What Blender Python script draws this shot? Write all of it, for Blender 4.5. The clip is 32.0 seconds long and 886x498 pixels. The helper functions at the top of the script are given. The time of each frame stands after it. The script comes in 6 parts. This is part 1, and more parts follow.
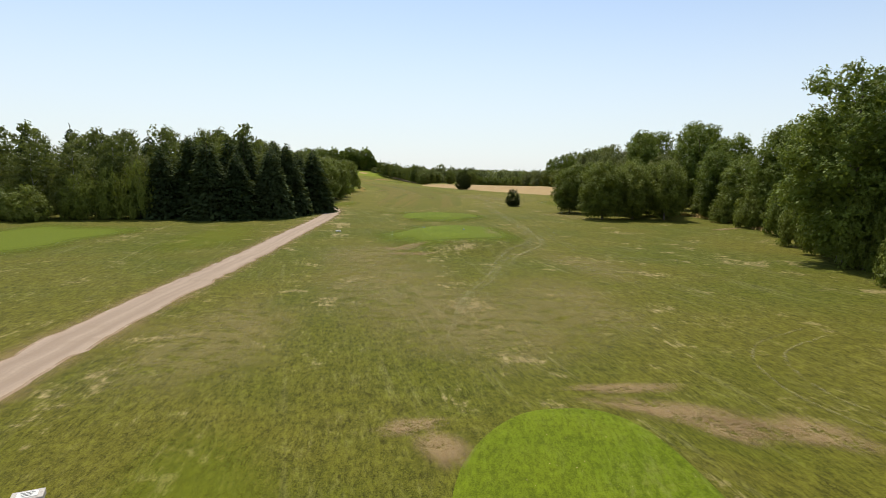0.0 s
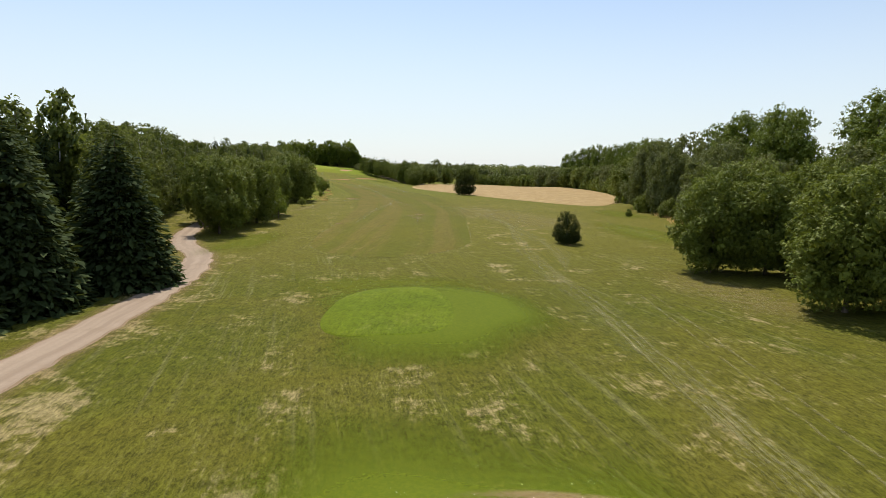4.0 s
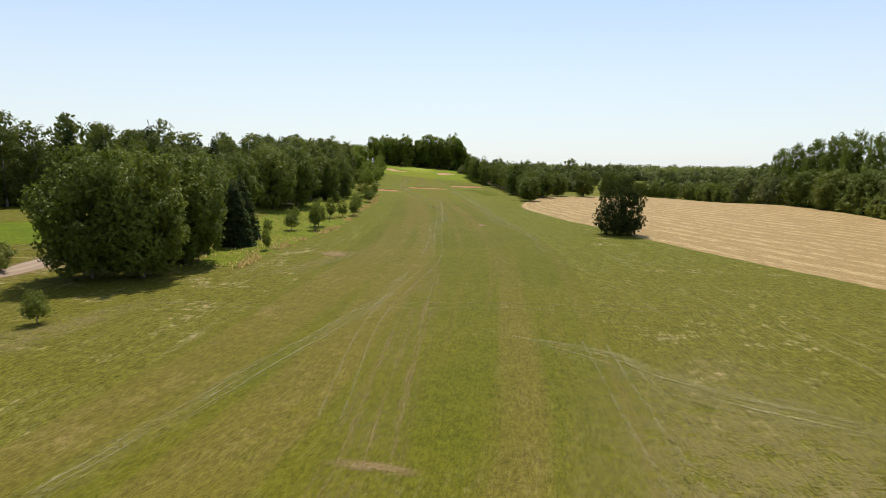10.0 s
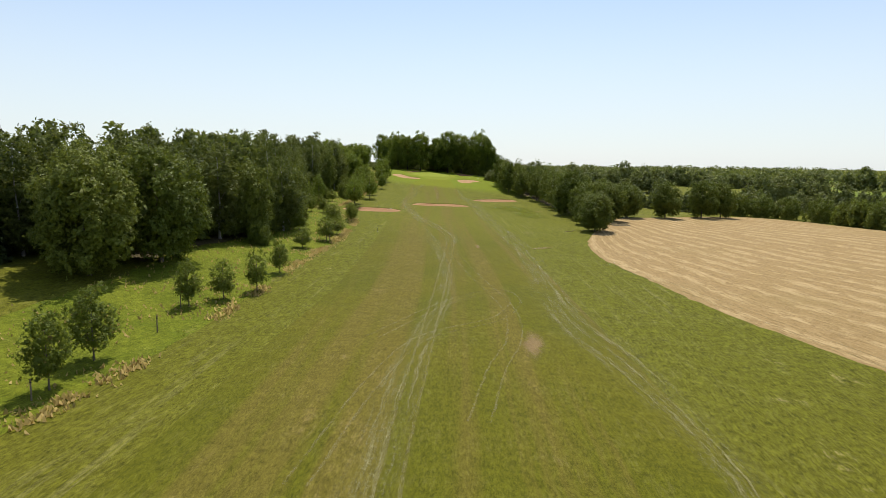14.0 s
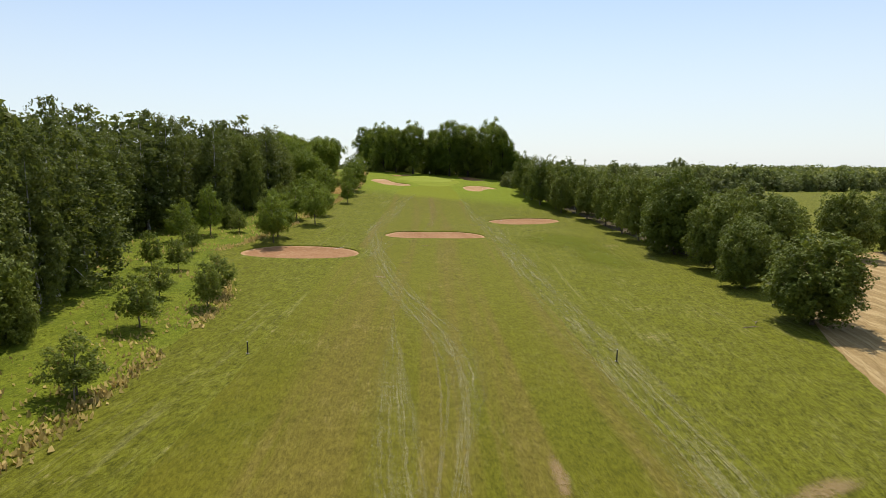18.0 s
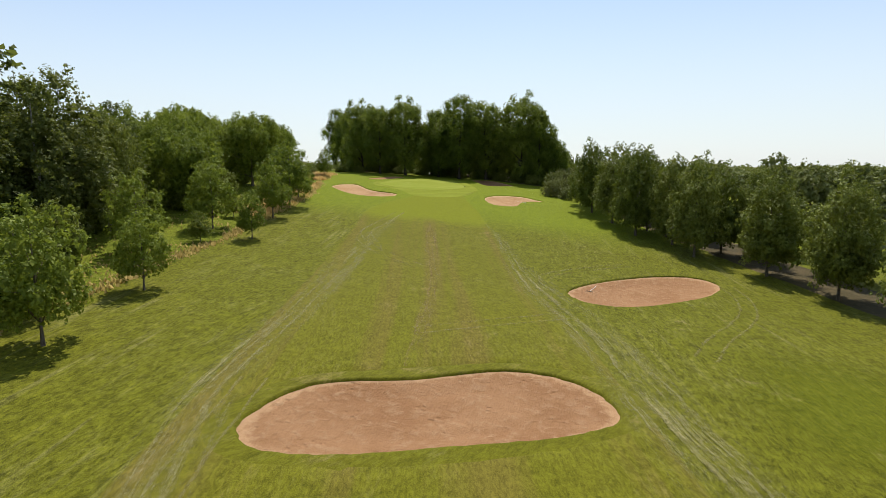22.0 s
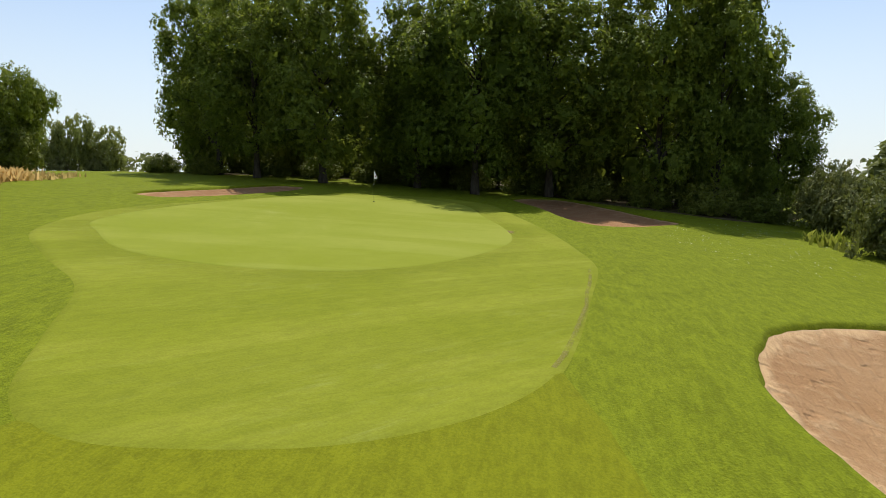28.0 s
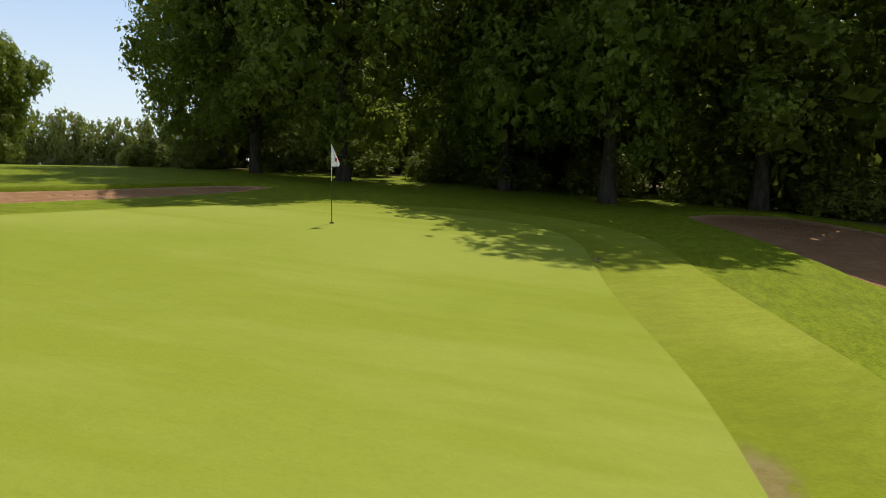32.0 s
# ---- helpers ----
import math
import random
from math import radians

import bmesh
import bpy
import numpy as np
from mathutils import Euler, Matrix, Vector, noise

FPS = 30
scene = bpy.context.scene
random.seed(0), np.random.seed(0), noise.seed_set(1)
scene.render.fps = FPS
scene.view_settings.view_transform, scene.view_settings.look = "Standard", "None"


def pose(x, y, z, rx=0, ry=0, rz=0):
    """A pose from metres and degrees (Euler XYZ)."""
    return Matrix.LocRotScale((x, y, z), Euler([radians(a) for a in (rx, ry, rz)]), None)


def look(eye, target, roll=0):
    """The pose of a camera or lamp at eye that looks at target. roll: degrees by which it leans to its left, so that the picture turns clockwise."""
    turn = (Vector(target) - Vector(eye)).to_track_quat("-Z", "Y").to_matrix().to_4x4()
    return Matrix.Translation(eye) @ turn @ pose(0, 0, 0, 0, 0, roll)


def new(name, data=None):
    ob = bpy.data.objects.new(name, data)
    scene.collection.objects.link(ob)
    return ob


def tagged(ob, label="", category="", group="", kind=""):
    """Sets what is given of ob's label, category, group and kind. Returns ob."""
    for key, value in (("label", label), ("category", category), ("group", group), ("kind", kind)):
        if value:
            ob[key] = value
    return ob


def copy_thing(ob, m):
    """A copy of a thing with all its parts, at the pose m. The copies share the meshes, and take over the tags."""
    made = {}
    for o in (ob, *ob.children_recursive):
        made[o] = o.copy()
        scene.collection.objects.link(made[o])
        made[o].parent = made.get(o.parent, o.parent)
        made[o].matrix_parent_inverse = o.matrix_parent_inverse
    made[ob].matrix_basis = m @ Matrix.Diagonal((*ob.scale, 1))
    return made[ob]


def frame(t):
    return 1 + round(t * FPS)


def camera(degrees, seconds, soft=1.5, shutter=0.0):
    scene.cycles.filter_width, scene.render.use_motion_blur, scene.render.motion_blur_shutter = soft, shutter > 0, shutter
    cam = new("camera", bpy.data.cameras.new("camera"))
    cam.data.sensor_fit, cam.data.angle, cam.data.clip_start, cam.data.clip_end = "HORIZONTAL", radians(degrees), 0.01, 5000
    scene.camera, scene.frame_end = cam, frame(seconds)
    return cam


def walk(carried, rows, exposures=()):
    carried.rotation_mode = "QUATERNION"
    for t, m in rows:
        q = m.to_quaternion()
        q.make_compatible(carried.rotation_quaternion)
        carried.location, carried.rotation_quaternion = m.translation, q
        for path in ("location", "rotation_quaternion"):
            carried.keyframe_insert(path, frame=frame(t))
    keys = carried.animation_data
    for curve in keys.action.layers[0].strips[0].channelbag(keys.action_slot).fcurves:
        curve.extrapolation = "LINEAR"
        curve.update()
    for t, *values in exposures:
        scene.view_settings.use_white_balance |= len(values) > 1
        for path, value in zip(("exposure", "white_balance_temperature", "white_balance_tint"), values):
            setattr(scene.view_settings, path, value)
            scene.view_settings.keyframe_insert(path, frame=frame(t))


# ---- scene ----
cam = camera(75.1, 32.0, soft=0.65)
METRES, EYE, TILT, LEAN, TURN = 500.0, 9.15, 0.0, 0.0, 0.0
ROWS = [
    (0.0, 0.0, 0.0, 0.0, 0.13, -7.79, -0.92),
    (0.5, 0.0001, 0.0129, 0.0019, 0.11, -7.89, -0.95),
    (1.0, 0.0001, 0.0278, 0.0033, 0.07, -7.98, -0.93),
    (1.5, 0.0, 0.0444, 0.0039, 0.01, -8.05, -0.89),
    (2.0, -0.0001, 0.0626, 0.004, -0.05, -8.13, -0.88),
    (2.5, -0.0003, 0.082, 0.0042, -0.11, -8.22, -0.91),
    (3.0, -0.0003, 0.1023, 0.004, -0.17, -8.26, -0.88),
    (3.5, -0.0, 0.1231, 0.0036, -0.23, -8.3, -0.89),
    (5.5, 0.0033, 0.1997, 0.003, -0.37, -8.42, -0.62),
    (6.0, 0.0059, 0.22, 0.0027, 0.72, -8.42, -0.66),
    (6.5, 0.0083, 0.2401, 0.0028, 3.04, -8.45, -0.66),
    (7.0, 0.0099, 0.2596, 0.0028, 6.25, -8.44, -0.7),
    (7.5, 0.0104, 0.2785, 0.0031, 8.27, -8.47, -0.66),
    (8.0, 0.01, 0.2966, 0.003, 10.08, -8.45, -0.71),
    (8.5, 0.0092, 0.3142, 0.0033, 11.39, -8.45, -0.71),
    (9.0, 0.008, 0.3319, 0.0038, 12.02, -8.41, -0.74),
    (9.5, 0.0064, 0.3493, 0.0041, 12.69, -8.43, -0.72),
    (10.0, 0.0049, 0.3668, 0.0045, 13.22, -8.47, -0.65),
    (10.5, 0.0033, 0.3842, 0.0052, 13.78, -8.48, -0.66),
    (11.0, 0.0014, 0.4012, 0.0053, 14.25, -8.45, -0.65),
    (11.5, -0.0003, 0.4178, 0.0055, 14.74, -8.42, -0.68),
    (12.0, -0.0026, 0.4341, 0.0055, 15.49, -8.43, -0.76),
    (12.5, -0.0061, 0.45, 0.0062, 15.9, -8.48, -0.75),
    (13.0, -0.0104, 0.4658, 0.0071, 16.03, -8.48, -0.74),
    (13.5, -0.0152, 0.4815, 0.0074, 16.08, -8.5, -0.68),
    (14.0, -0.0204, 0.4972, 0.008, 16.08, -8.5, -0.67),
    (14.5, -0.0253, 0.5136, 0.0088, 16.03, -8.49, -0.57),
    (16.5, -0.0429, 0.5813, 0.0094, 16.22, -8.36, -0.23),
    (17.0, -0.0475, 0.5984, 0.0087, 16.26, -8.33, -0.18),
    (17.5, -0.052, 0.6151, 0.0077, 16.32, -8.36, -0.11),
    (18.0, -0.057, 0.6312, 0.007, 16.36, -8.35, -0.07),
    (18.5, -0.062, 0.6473, 0.0069, 16.42, -8.34, -0.03),
    (19.0, -0.067, 0.6632, 0.0068, 16.46, -8.31, -0.04),
    (19.5, -0.072, 0.6793, 0.0066, 16.48, -8.37, -0.06),
    (20.0, -0.077, 0.6956, 0.0068, 16.51, -8.39, -0.04),
    (20.5, -0.082, 0.7117, 0.0063, 16.55, -8.36, -0.05),
    (21.0, -0.0868, 0.7278, 0.006, 16.62, -8.35, -0.02),
    (21.5, -0.0915, 0.7439, 0.0055, 16.65, -8.32, -0.03),
    (22.0, -0.0965, 0.7599, 0.0055, 16.66, -8.33, -0.07),
    (22.5, -0.1015, 0.7762, 0.0057, 16.68, -8.34, -0.11),
    (23.0, -0.1063, 0.7928, 0.0058, 16.72, -8.34, -0.05),
    (23.5, -0.1108, 0.8079, 0.0056, 16.72, -8.32, -0.15),
    (24.0, -0.1157, 0.824, 0.0058, 16.78, -8.32, -0.05),
    (24.5, -0.1209, 0.8399, 0.0058, 16.75, -8.32, -0.12),
    (26.5, -0.1384, 0.899, 0.0037, 16.56, -7.67, -0.42),
    (27.0, -0.1413, 0.9119, 0.0034, 16.62, -7.56, -0.45),
    (27.5, -0.1437, 0.9233, 0.0029, 16.63, -7.47, -0.52),
    (28.0, -0.1459, 0.9333, 0.002, 16.68, -7.35, -0.51),
    (28.5, -0.1479, 0.9417, 0.0009, 16.4, -7.32, -0.44),
    (29.0, -0.1494, 0.9483, -0.0001, 16.85, -7.3, -0.39),
    (29.5, -0.1507, 0.9536, -0.0001, 18.12, -7.3, -0.41),
    (30.0, -0.1521, 0.9589, 0.0001, 19.63, -7.29, -0.41),
    (30.5, -0.1533, 0.964, 0.0003, 21.68, -7.27, -0.45),
    (31.0, -0.1543, 0.9688, 0.0006, 23.91, -7.26, -0.48),
    (31.5, -0.1551, 0.9732, 0.0008, 26.69, -7.26, -0.5),
    (32.0, -0.1552, 0.9768, 0.001, 30.66, -7.2, -0.54),
]
walk(cam, [(t, pose(0, 0, EYE, TILT, LEAN, TURN) @ pose(METRES * x, METRES * y, METRES * z, 90 + pitch, roll, yaw)) for t, x, y, z, yaw, pitch, roll in ROWS])


# ---- world, sun, exposure ----
world = bpy.data.worlds.new("sky")
scene.world = world
world.use_nodes = True
wt = world.node_tree
sky = wt.nodes.new("ShaderNodeTexSky")
sky.sky_type, sky.sun_disc = "NISHITA", False
sky.sun_elevation, sky.sun_rotation = radians(58), radians(-12)
sky.altitude, sky.air_density, sky.dust_density, sky.ozone_density = 60, 1.0, 0.5, 3.0
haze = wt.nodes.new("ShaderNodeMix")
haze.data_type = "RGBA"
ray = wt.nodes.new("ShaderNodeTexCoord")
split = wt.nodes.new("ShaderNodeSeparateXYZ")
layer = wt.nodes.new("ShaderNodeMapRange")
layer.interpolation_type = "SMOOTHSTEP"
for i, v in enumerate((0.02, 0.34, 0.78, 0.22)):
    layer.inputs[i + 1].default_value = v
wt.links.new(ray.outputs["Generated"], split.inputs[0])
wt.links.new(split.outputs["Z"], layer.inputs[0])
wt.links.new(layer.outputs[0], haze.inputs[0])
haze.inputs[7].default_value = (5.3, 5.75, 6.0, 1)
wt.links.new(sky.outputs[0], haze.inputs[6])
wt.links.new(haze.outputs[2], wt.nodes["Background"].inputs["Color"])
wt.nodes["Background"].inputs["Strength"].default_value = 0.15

sun = new("sun", bpy.data.lights.new("sun", "SUN"))
sun.data.energy, sun.data.angle, sun.data.color = 4.9, radians(0.53), (1.0, 0.955, 0.88)
sun.matrix_world = look((-11, 50, 87), (0, 0, 0))


# ---- node helpers ----
class Nodes:
    """A material's node tree, built in short calls."""

    def __init__(self, name):
        self.mat = bpy.data.materials.new(name)
        self.mat.use_nodes = True
        self.t = self.mat.node_tree
        self.bsdf = self.t.nodes["Principled BSDF"]
        self.out = self.t.nodes["Material Output"]
        self.co = self.t.nodes.new("ShaderNodeTexCoord")

    def put(self, socket, value):
        if isinstance(value, bpy.types.NodeSocket):
            self.t.links.new(value, socket)
        elif isinstance(value, (tuple, list)) and len(value) == 3 and socket.type == "RGBA":
            socket.default_value = (*value, 1)
        else:
            socket.default_value = value

    def mapping(self, vec, scale=(1, 1, 1), turn=0.0):
        n = self.t.nodes.new("ShaderNodeMapping")
        self.put(n.inputs["Vector"], vec)
        n.inputs["Scale"].default_value = scale
        n.inputs["Rotation"].default_value = (0, 0, radians(turn))
        return n.outputs[0]

    def noise(self, vec, scale, detail=3.0, rough=0.55, warp=0.0):
        n = self.t.nodes.new("ShaderNodeTexNoise")
        self.put(n.inputs["Vector"], vec)
        n.inputs["Scale"].default_value, n.inputs["Detail"].default_value = scale, detail
        n.inputs["Roughness"].default_value, n.inputs["Distortion"].default_value = rough, warp
        return n.outputs["Fac"]

    def ramp(self, fac, lo, hi, a=0.0, b=1.0):
        n = self.t.nodes.new("ShaderNodeMapRange")
        n.interpolation_type = "SMOOTHSTEP"
        self.put(n.inputs[0], fac)
        for i, v in enumerate((lo, hi, a, b)):
            n.inputs[i + 1].default_value = v
        return n.outputs[0]

    def math(self, op, a, b=0.5):
        n = self.t.nodes.new("ShaderNodeMath")
        n.operation = op
        self.put(n.inputs[0], a)
        self.put(n.inputs[1], b)
        return n.outputs[0]

    def mix(self, fac, a, b, kind="MIX"):
        n = self.t.nodes.new("ShaderNodeMix")
        n.data_type, n.blend_type = "RGBA", kind
        self.put(n.inputs[0], fac)
        self.put(n.inputs[6], a)
        self.put(n.inputs[7], b)
        return n.outputs[2]

    def bump(self, height, strength, distance):
        n = self.t.nodes.new("ShaderNodeBump")
        self.put(n.inputs["Height"], height)
        n.inputs["Strength"].default_value, n.inputs["Distance"].default_value = strength, distance
        self.t.links.new(n.outputs[0], self.bsdf.inputs["Normal"])
        return n.outputs[0]

    def finish(self, color, rough=0.8, spec=0.3, metal=0.0):
        self.put(self.bsdf.inputs["Base Color"], color)
        self.put(self.bsdf.inputs["Roughness"], rough)
        self.bsdf.inputs["Specular IOR Level"].default_value = spec
        self.bsdf.inputs["Metallic"].default_value = metal
        return self.mat


# ---- materials ----
def grass(name, green, lush, dry, dryness, turn=0.0, streak=0.35, fine=0.06, coarse=1.0, uv=False, stripe=0.0, patch=0.05, contrast=1.0, watered=None, bands=1.6, drift=0.0, blotch=1.0, dull=None, wander=50.0, band=0.21, sharp=0.0):
    """Turf: green with lush and dry patches, streaks along the mower's way and a fine grain."""
    n = Nodes(name)
    at = n.t.nodes.new("ShaderNodeNewGeometry").outputs["Position"]
    way = n.co.outputs["UV"] if uv else n.mapping(at, turn=turn)
    big = n.noise(at, patch, 4.0, 0.6, 0.6)
    mid = n.noise(at, 0.21 * coarse, 6.0, 0.68, 0.5)
    small = n.noise(at, 1.1, 4.0, 0.7, 0.2)
    grain = n.noise(n.mapping(way, (1.5, 0.5, 1)), 4.4, 4.0, 0.78, 0.3)
    blade = n.noise(at, 21.0, 2.0, 0.75)
    lines = n.noise(n.mapping(way, (3.0, 0.55, 1)), 1.0, 7.0, 0.85, 0.4)
    wide = n.noise(n.mapping(way, (band, 0.02 * band, 1)), 1.0, 4.0, 0.62)
    color = n.mix(n.ramp(big, 0.36, 0.66), green, lush)
    straw = n.math("ADD", n.math("MULTIPLY", n.math("SUBTRACT", mid, 0.5), blotch), n.math("MULTIPLY", n.math("SUBTRACT", wide, 0.5), bands * streak))
    straw = n.math("ADD", straw, n.math("MULTIPLY", n.math("SUBTRACT", small, 0.5), 0.45 * blotch))
    straw = n.math("ADD", straw, n.math("MULTIPLY", n.math("SUBTRACT", lines, 0.5), 1.3 * streak))
    if drift:
        far = n.noise(at, 0.017, 3.0, 0.6, 0.5)
        straw = n.math("ADD", straw, n.math("MULTIPLY", n.math("SUBTRACT", far, 0.5), drift))
    wet = 0.0
    if watered:
        shift = n.t.nodes.new("ShaderNodeSeparateXYZ")
        n.put(shift.inputs[0], at)
        along = n.math("ADD", shift.outputs["Y"], n.math("MULTIPLY", n.math("SUBTRACT", big, 0.5), wander))
        side = n.math("ABSOLUTE", n.math("ADD", shift.outputs["X"], 78.0))
        hole = n.math("MULTIPLY", n.ramp(side, 48, 90, 1.0, 0.0), n.ramp(shift.outputs["Y"], 530, 575, 1.0, 0.0))
        for start, stop, shade, damp in watered:
            wet = n.ramp(along, start, stop)
            if start > 400:
                wet = n.math("MULTIPLY", wet, hole)
            straw = n.math("SUBTRACT", straw, n.math("MULTIPLY", wet, damp))
            color = n.mix(wet, color, shade)
    color = n.mix(n.ramp(straw, 0.20 + 0.4 * sharp - dryness, 0.62 - 0.6 * sharp - dryness, 0.0, 0.85), color, dry)
    if stripe:
        wave = n.t.nodes.new("ShaderNodeTexWave")
        n.put(wave.inputs["Vector"], way)
        wave.inputs["Scale"].default_value, wave.inputs["Distortion"].default_value = stripe, 0.9
        wave.inputs["Detail"].default_value = 1.0
        color = n.mix(n.ramp(wave.outputs["Fac"], 0.3, 0.7, 0.0, 0.3), color, lush)
    if dull:
        color = n.mix(n.math("MULTIPLY", n.ramp(wide, 0.46, 0.57, 0.0, 0.56), n.math("SUBTRACT", 1.0, wet)), color, dull)
    pale = tuple(min(1.0, c * 1.1 + k) for c, k in zip(dry, (0.05, 0.065, 0.055)))
    wisps = n.math("MULTIPLY", n.ramp(lines, 0.46, 0.76, 0.0, 0.7 * streak), n.ramp(mid, 0.40, 0.66))
    if watered:
        wisps = n.math("MULTIPLY", wisps, n.math("SUBTRACT", 1.0, n.math("MULTIPLY", wet, 0.9)))
    color = n.mix(wisps, color, pale)
    if drift:
        trails = n.noise(n.mapping(n.mapping(at, turn=turn - 6), (1.5, 0.035, 1)), 1.0, 4.0, 0.7, 0.15)
        trails = n.math("MULTIPLY", n.ramp(trails, 0.54, 0.68, 0.0, 0.18), n.ramp(big, 0.40, 0.60))
        color = n.mix(n.math("MULTIPLY", trails, n.math("SUBTRACT", 1.0, n.math("MULTIPLY", wet, 0.85))), color, pale)
    tone = n.math("ADD", n.math("MULTIPLY", grain, 0.75), n.math("MULTIPLY", blade, 0.6))
    clump = n.noise(at, 2.3, 4.0, 0.75, 0.3)
    tone = n.math("ADD", tone, n.math("MULTIPLY", n.math("SUBTRACT", clump, 0.5), 0.2))
    tone = n.math("ADD", tone, n.math("MULTIPLY", small, 0.28))
    tone = n.math("ADD", tone, n.math("MULTIPLY", n.math("SUBTRACT", lines, 0.5), 0.9 * streak))
    tone = n.ramp(tone, 0.56, 1.06, 1 - 0.5 * contrast, 1 + 0.5 * contrast)
    if watered:
        calm = n.math("SUBTRACT", 1.0, n.math("MULTIPLY", wet, 0.55))
        tone = n.math("ADD", 1.0, n.math("MULTIPLY", n.math("SUBTRACT", tone, 1.0), calm))
    rgb = n.t.nodes.new("ShaderNodeCombineColor")
    for i in range(3):
        n.put(rgb.inputs[i], tone)
    color = n.mix(1.0, color, rgb.outputs[0], "MULTIPLY")
    n.bump(n.math("ADD", blade, n.math("MULTIPLY", grain, 1.5)), 0.7, fine)
    return n.finish(color, 0.9, 0.08)


rough_grass = grass("rough_grass", (0.108, 0.098, 0.0110), (0.080, 0.086, 0.0066), (0.270, 0.208, 0.090), 0.19, turn=-8, streak=0.42, drift=0.6, contrast=1.3, blotch=1.2, wander=22.0, sharp=0.22, watered=((105, 165, (0.120, 0.108, 0.0115), 0.0), (225, 300, (0.112, 0.112, 0.0085), 0.12), (330, 375, (0.119, 0.120, 0.0084), 0.0), (445, 465, (0.154, 0.184, 0.0082), 0.22)))
lip_grass = grass("lip_grass", (0.1220, 0.1180, 0.0080), (0.1120, 0.1090, 0.0075), (0.2150, 0.1600, 0.0560), 0.16, turn=22, streak=0.34, fine=0.02, contrast=0.8, sharp=0.08)
fairway_grass = grass("fairway_grass", (0.1080, 0.0990, 0.0072), (0.0900, 0.0900, 0.0056), (0.2150, 0.1500, 0.0560), 0.14, uv=True, streak=0.34, bands=3.0, fine=0.02, contrast=0.95, blotch=0.8, dull=(0.1420, 0.1050, 0.0210), wander=9.0, sharp=0.08, watered=((330, 375, (0.1220, 0.1180, 0.0080), -0.03), (449, 456, (0.158, 0.170, 0.0062), 0.3)))
tee_grass = grass("tee_grass", (0.110, 0.138, 0.0050), (0.092, 0.122, 0.0040), (0.20, 0.175, 0.04), 0.10, turn=5, streak=0.3, patch=0.2, fine=0.02, contrast=0.85)
apron_grass = grass("apron_grass", (0.220, 0.236, 0.0220), (0.182, 0.206, 0.0120), (0.265, 0.262, 0.070), 0.06, turn=40, streak=0.3, fine=0.012, contrast=0.26, patch=0.16, dull=(0.160, 0.184, 0.0090), band=0.5)
green_grass = grass("green_grass", (0.242, 0.264, 0.036), (0.200, 0.230, 0.018), (0.300, 0.310, 0.095), 0.12, turn=75, streak=0.14, bands=3.0, fine=0.006, patch=0.12, contrast=0.09, dull=(0.188, 0.216, 0.0120), band=0.40)
meadow_grass = grass("meadow_grass", (0.160, 0.178, 0.0140), (0.116, 0.142, 0.0090), (0.30, 0.235, 0.09), 0.16, streak=0.1, fine=0.12, coarse=1.9, contrast=1.15, patch=0.16, sharp=0.12)
field_grass = grass("field_grass", (0.1391, 0.1675, 0.0210), (0.1177, 0.1576, 0.0158), (0.2140, 0.1872, 0.0525), 0.0, streak=0.2)


def straw_material():
    n = Nodes("cut_hay")
    at = n.t.nodes.new("ShaderNodeNewGeometry").outputs["Position"]
    uv = n.co.outputs["UV"]
    drift = n.noise(at, 0.05, 4.0, 0.6)

    def rows(scale, twist):
        w = n.t.nodes.new("ShaderNodeTexWave")
        n.put(w.inputs["Vector"], uv)
        w.inputs["Scale"].default_value, w.inputs["Distortion"].default_value = scale, twist
        w.inputs["Detail"].default_value, w.inputs["Detail Scale"].default_value = 4.0, 0.5
        return w.outputs["Fac"]

    broken = n.noise(n.mapping(uv, (0.25, 0.10, 1)), 1.0, 4.0, 0.7)
    swath = n.math("MULTIPLY", rows(0.07, 5.0), n.ramp(broken, 0.38, 0.62, 0.15, 1.0))
    swath = n.math("ADD", swath, n.math("MULTIPLY", rows(0.19, 9.0), 0.3))
    grain = n.noise(n.mapping(uv, (2.6, 0.45, 1)), 1.0, 7.0, 0.85, 0.5)
    tuft = n.noise(at, 3.0, 4.0, 0.8)
    color = n.mix(n.ramp(swath, 0.30, 0.85), (0.330, 0.220, 0.090), (0.460, 0.325, 0.150))
    color = n.mix(n.ramp(grain, 0.44, 0.62, 0.0, 0.85), color, (0.200, 0.128, 0.046))
    color = n.mix(n.ramp(tuft, 0.5, 0.75, 0.0, 0.6), color, (0.50, 0.37, 0.19))
    color = n.mix(n.ramp(drift, 0.5, 0.75, 0.0, 0.4), color, (0.28, 0.20, 0.075))
    n.bump(n.math("ADD", swath, n.math("ADD", grain, tuft)), 0.7, 0.12)
    return n.finish(color, 0.85, 0.1)


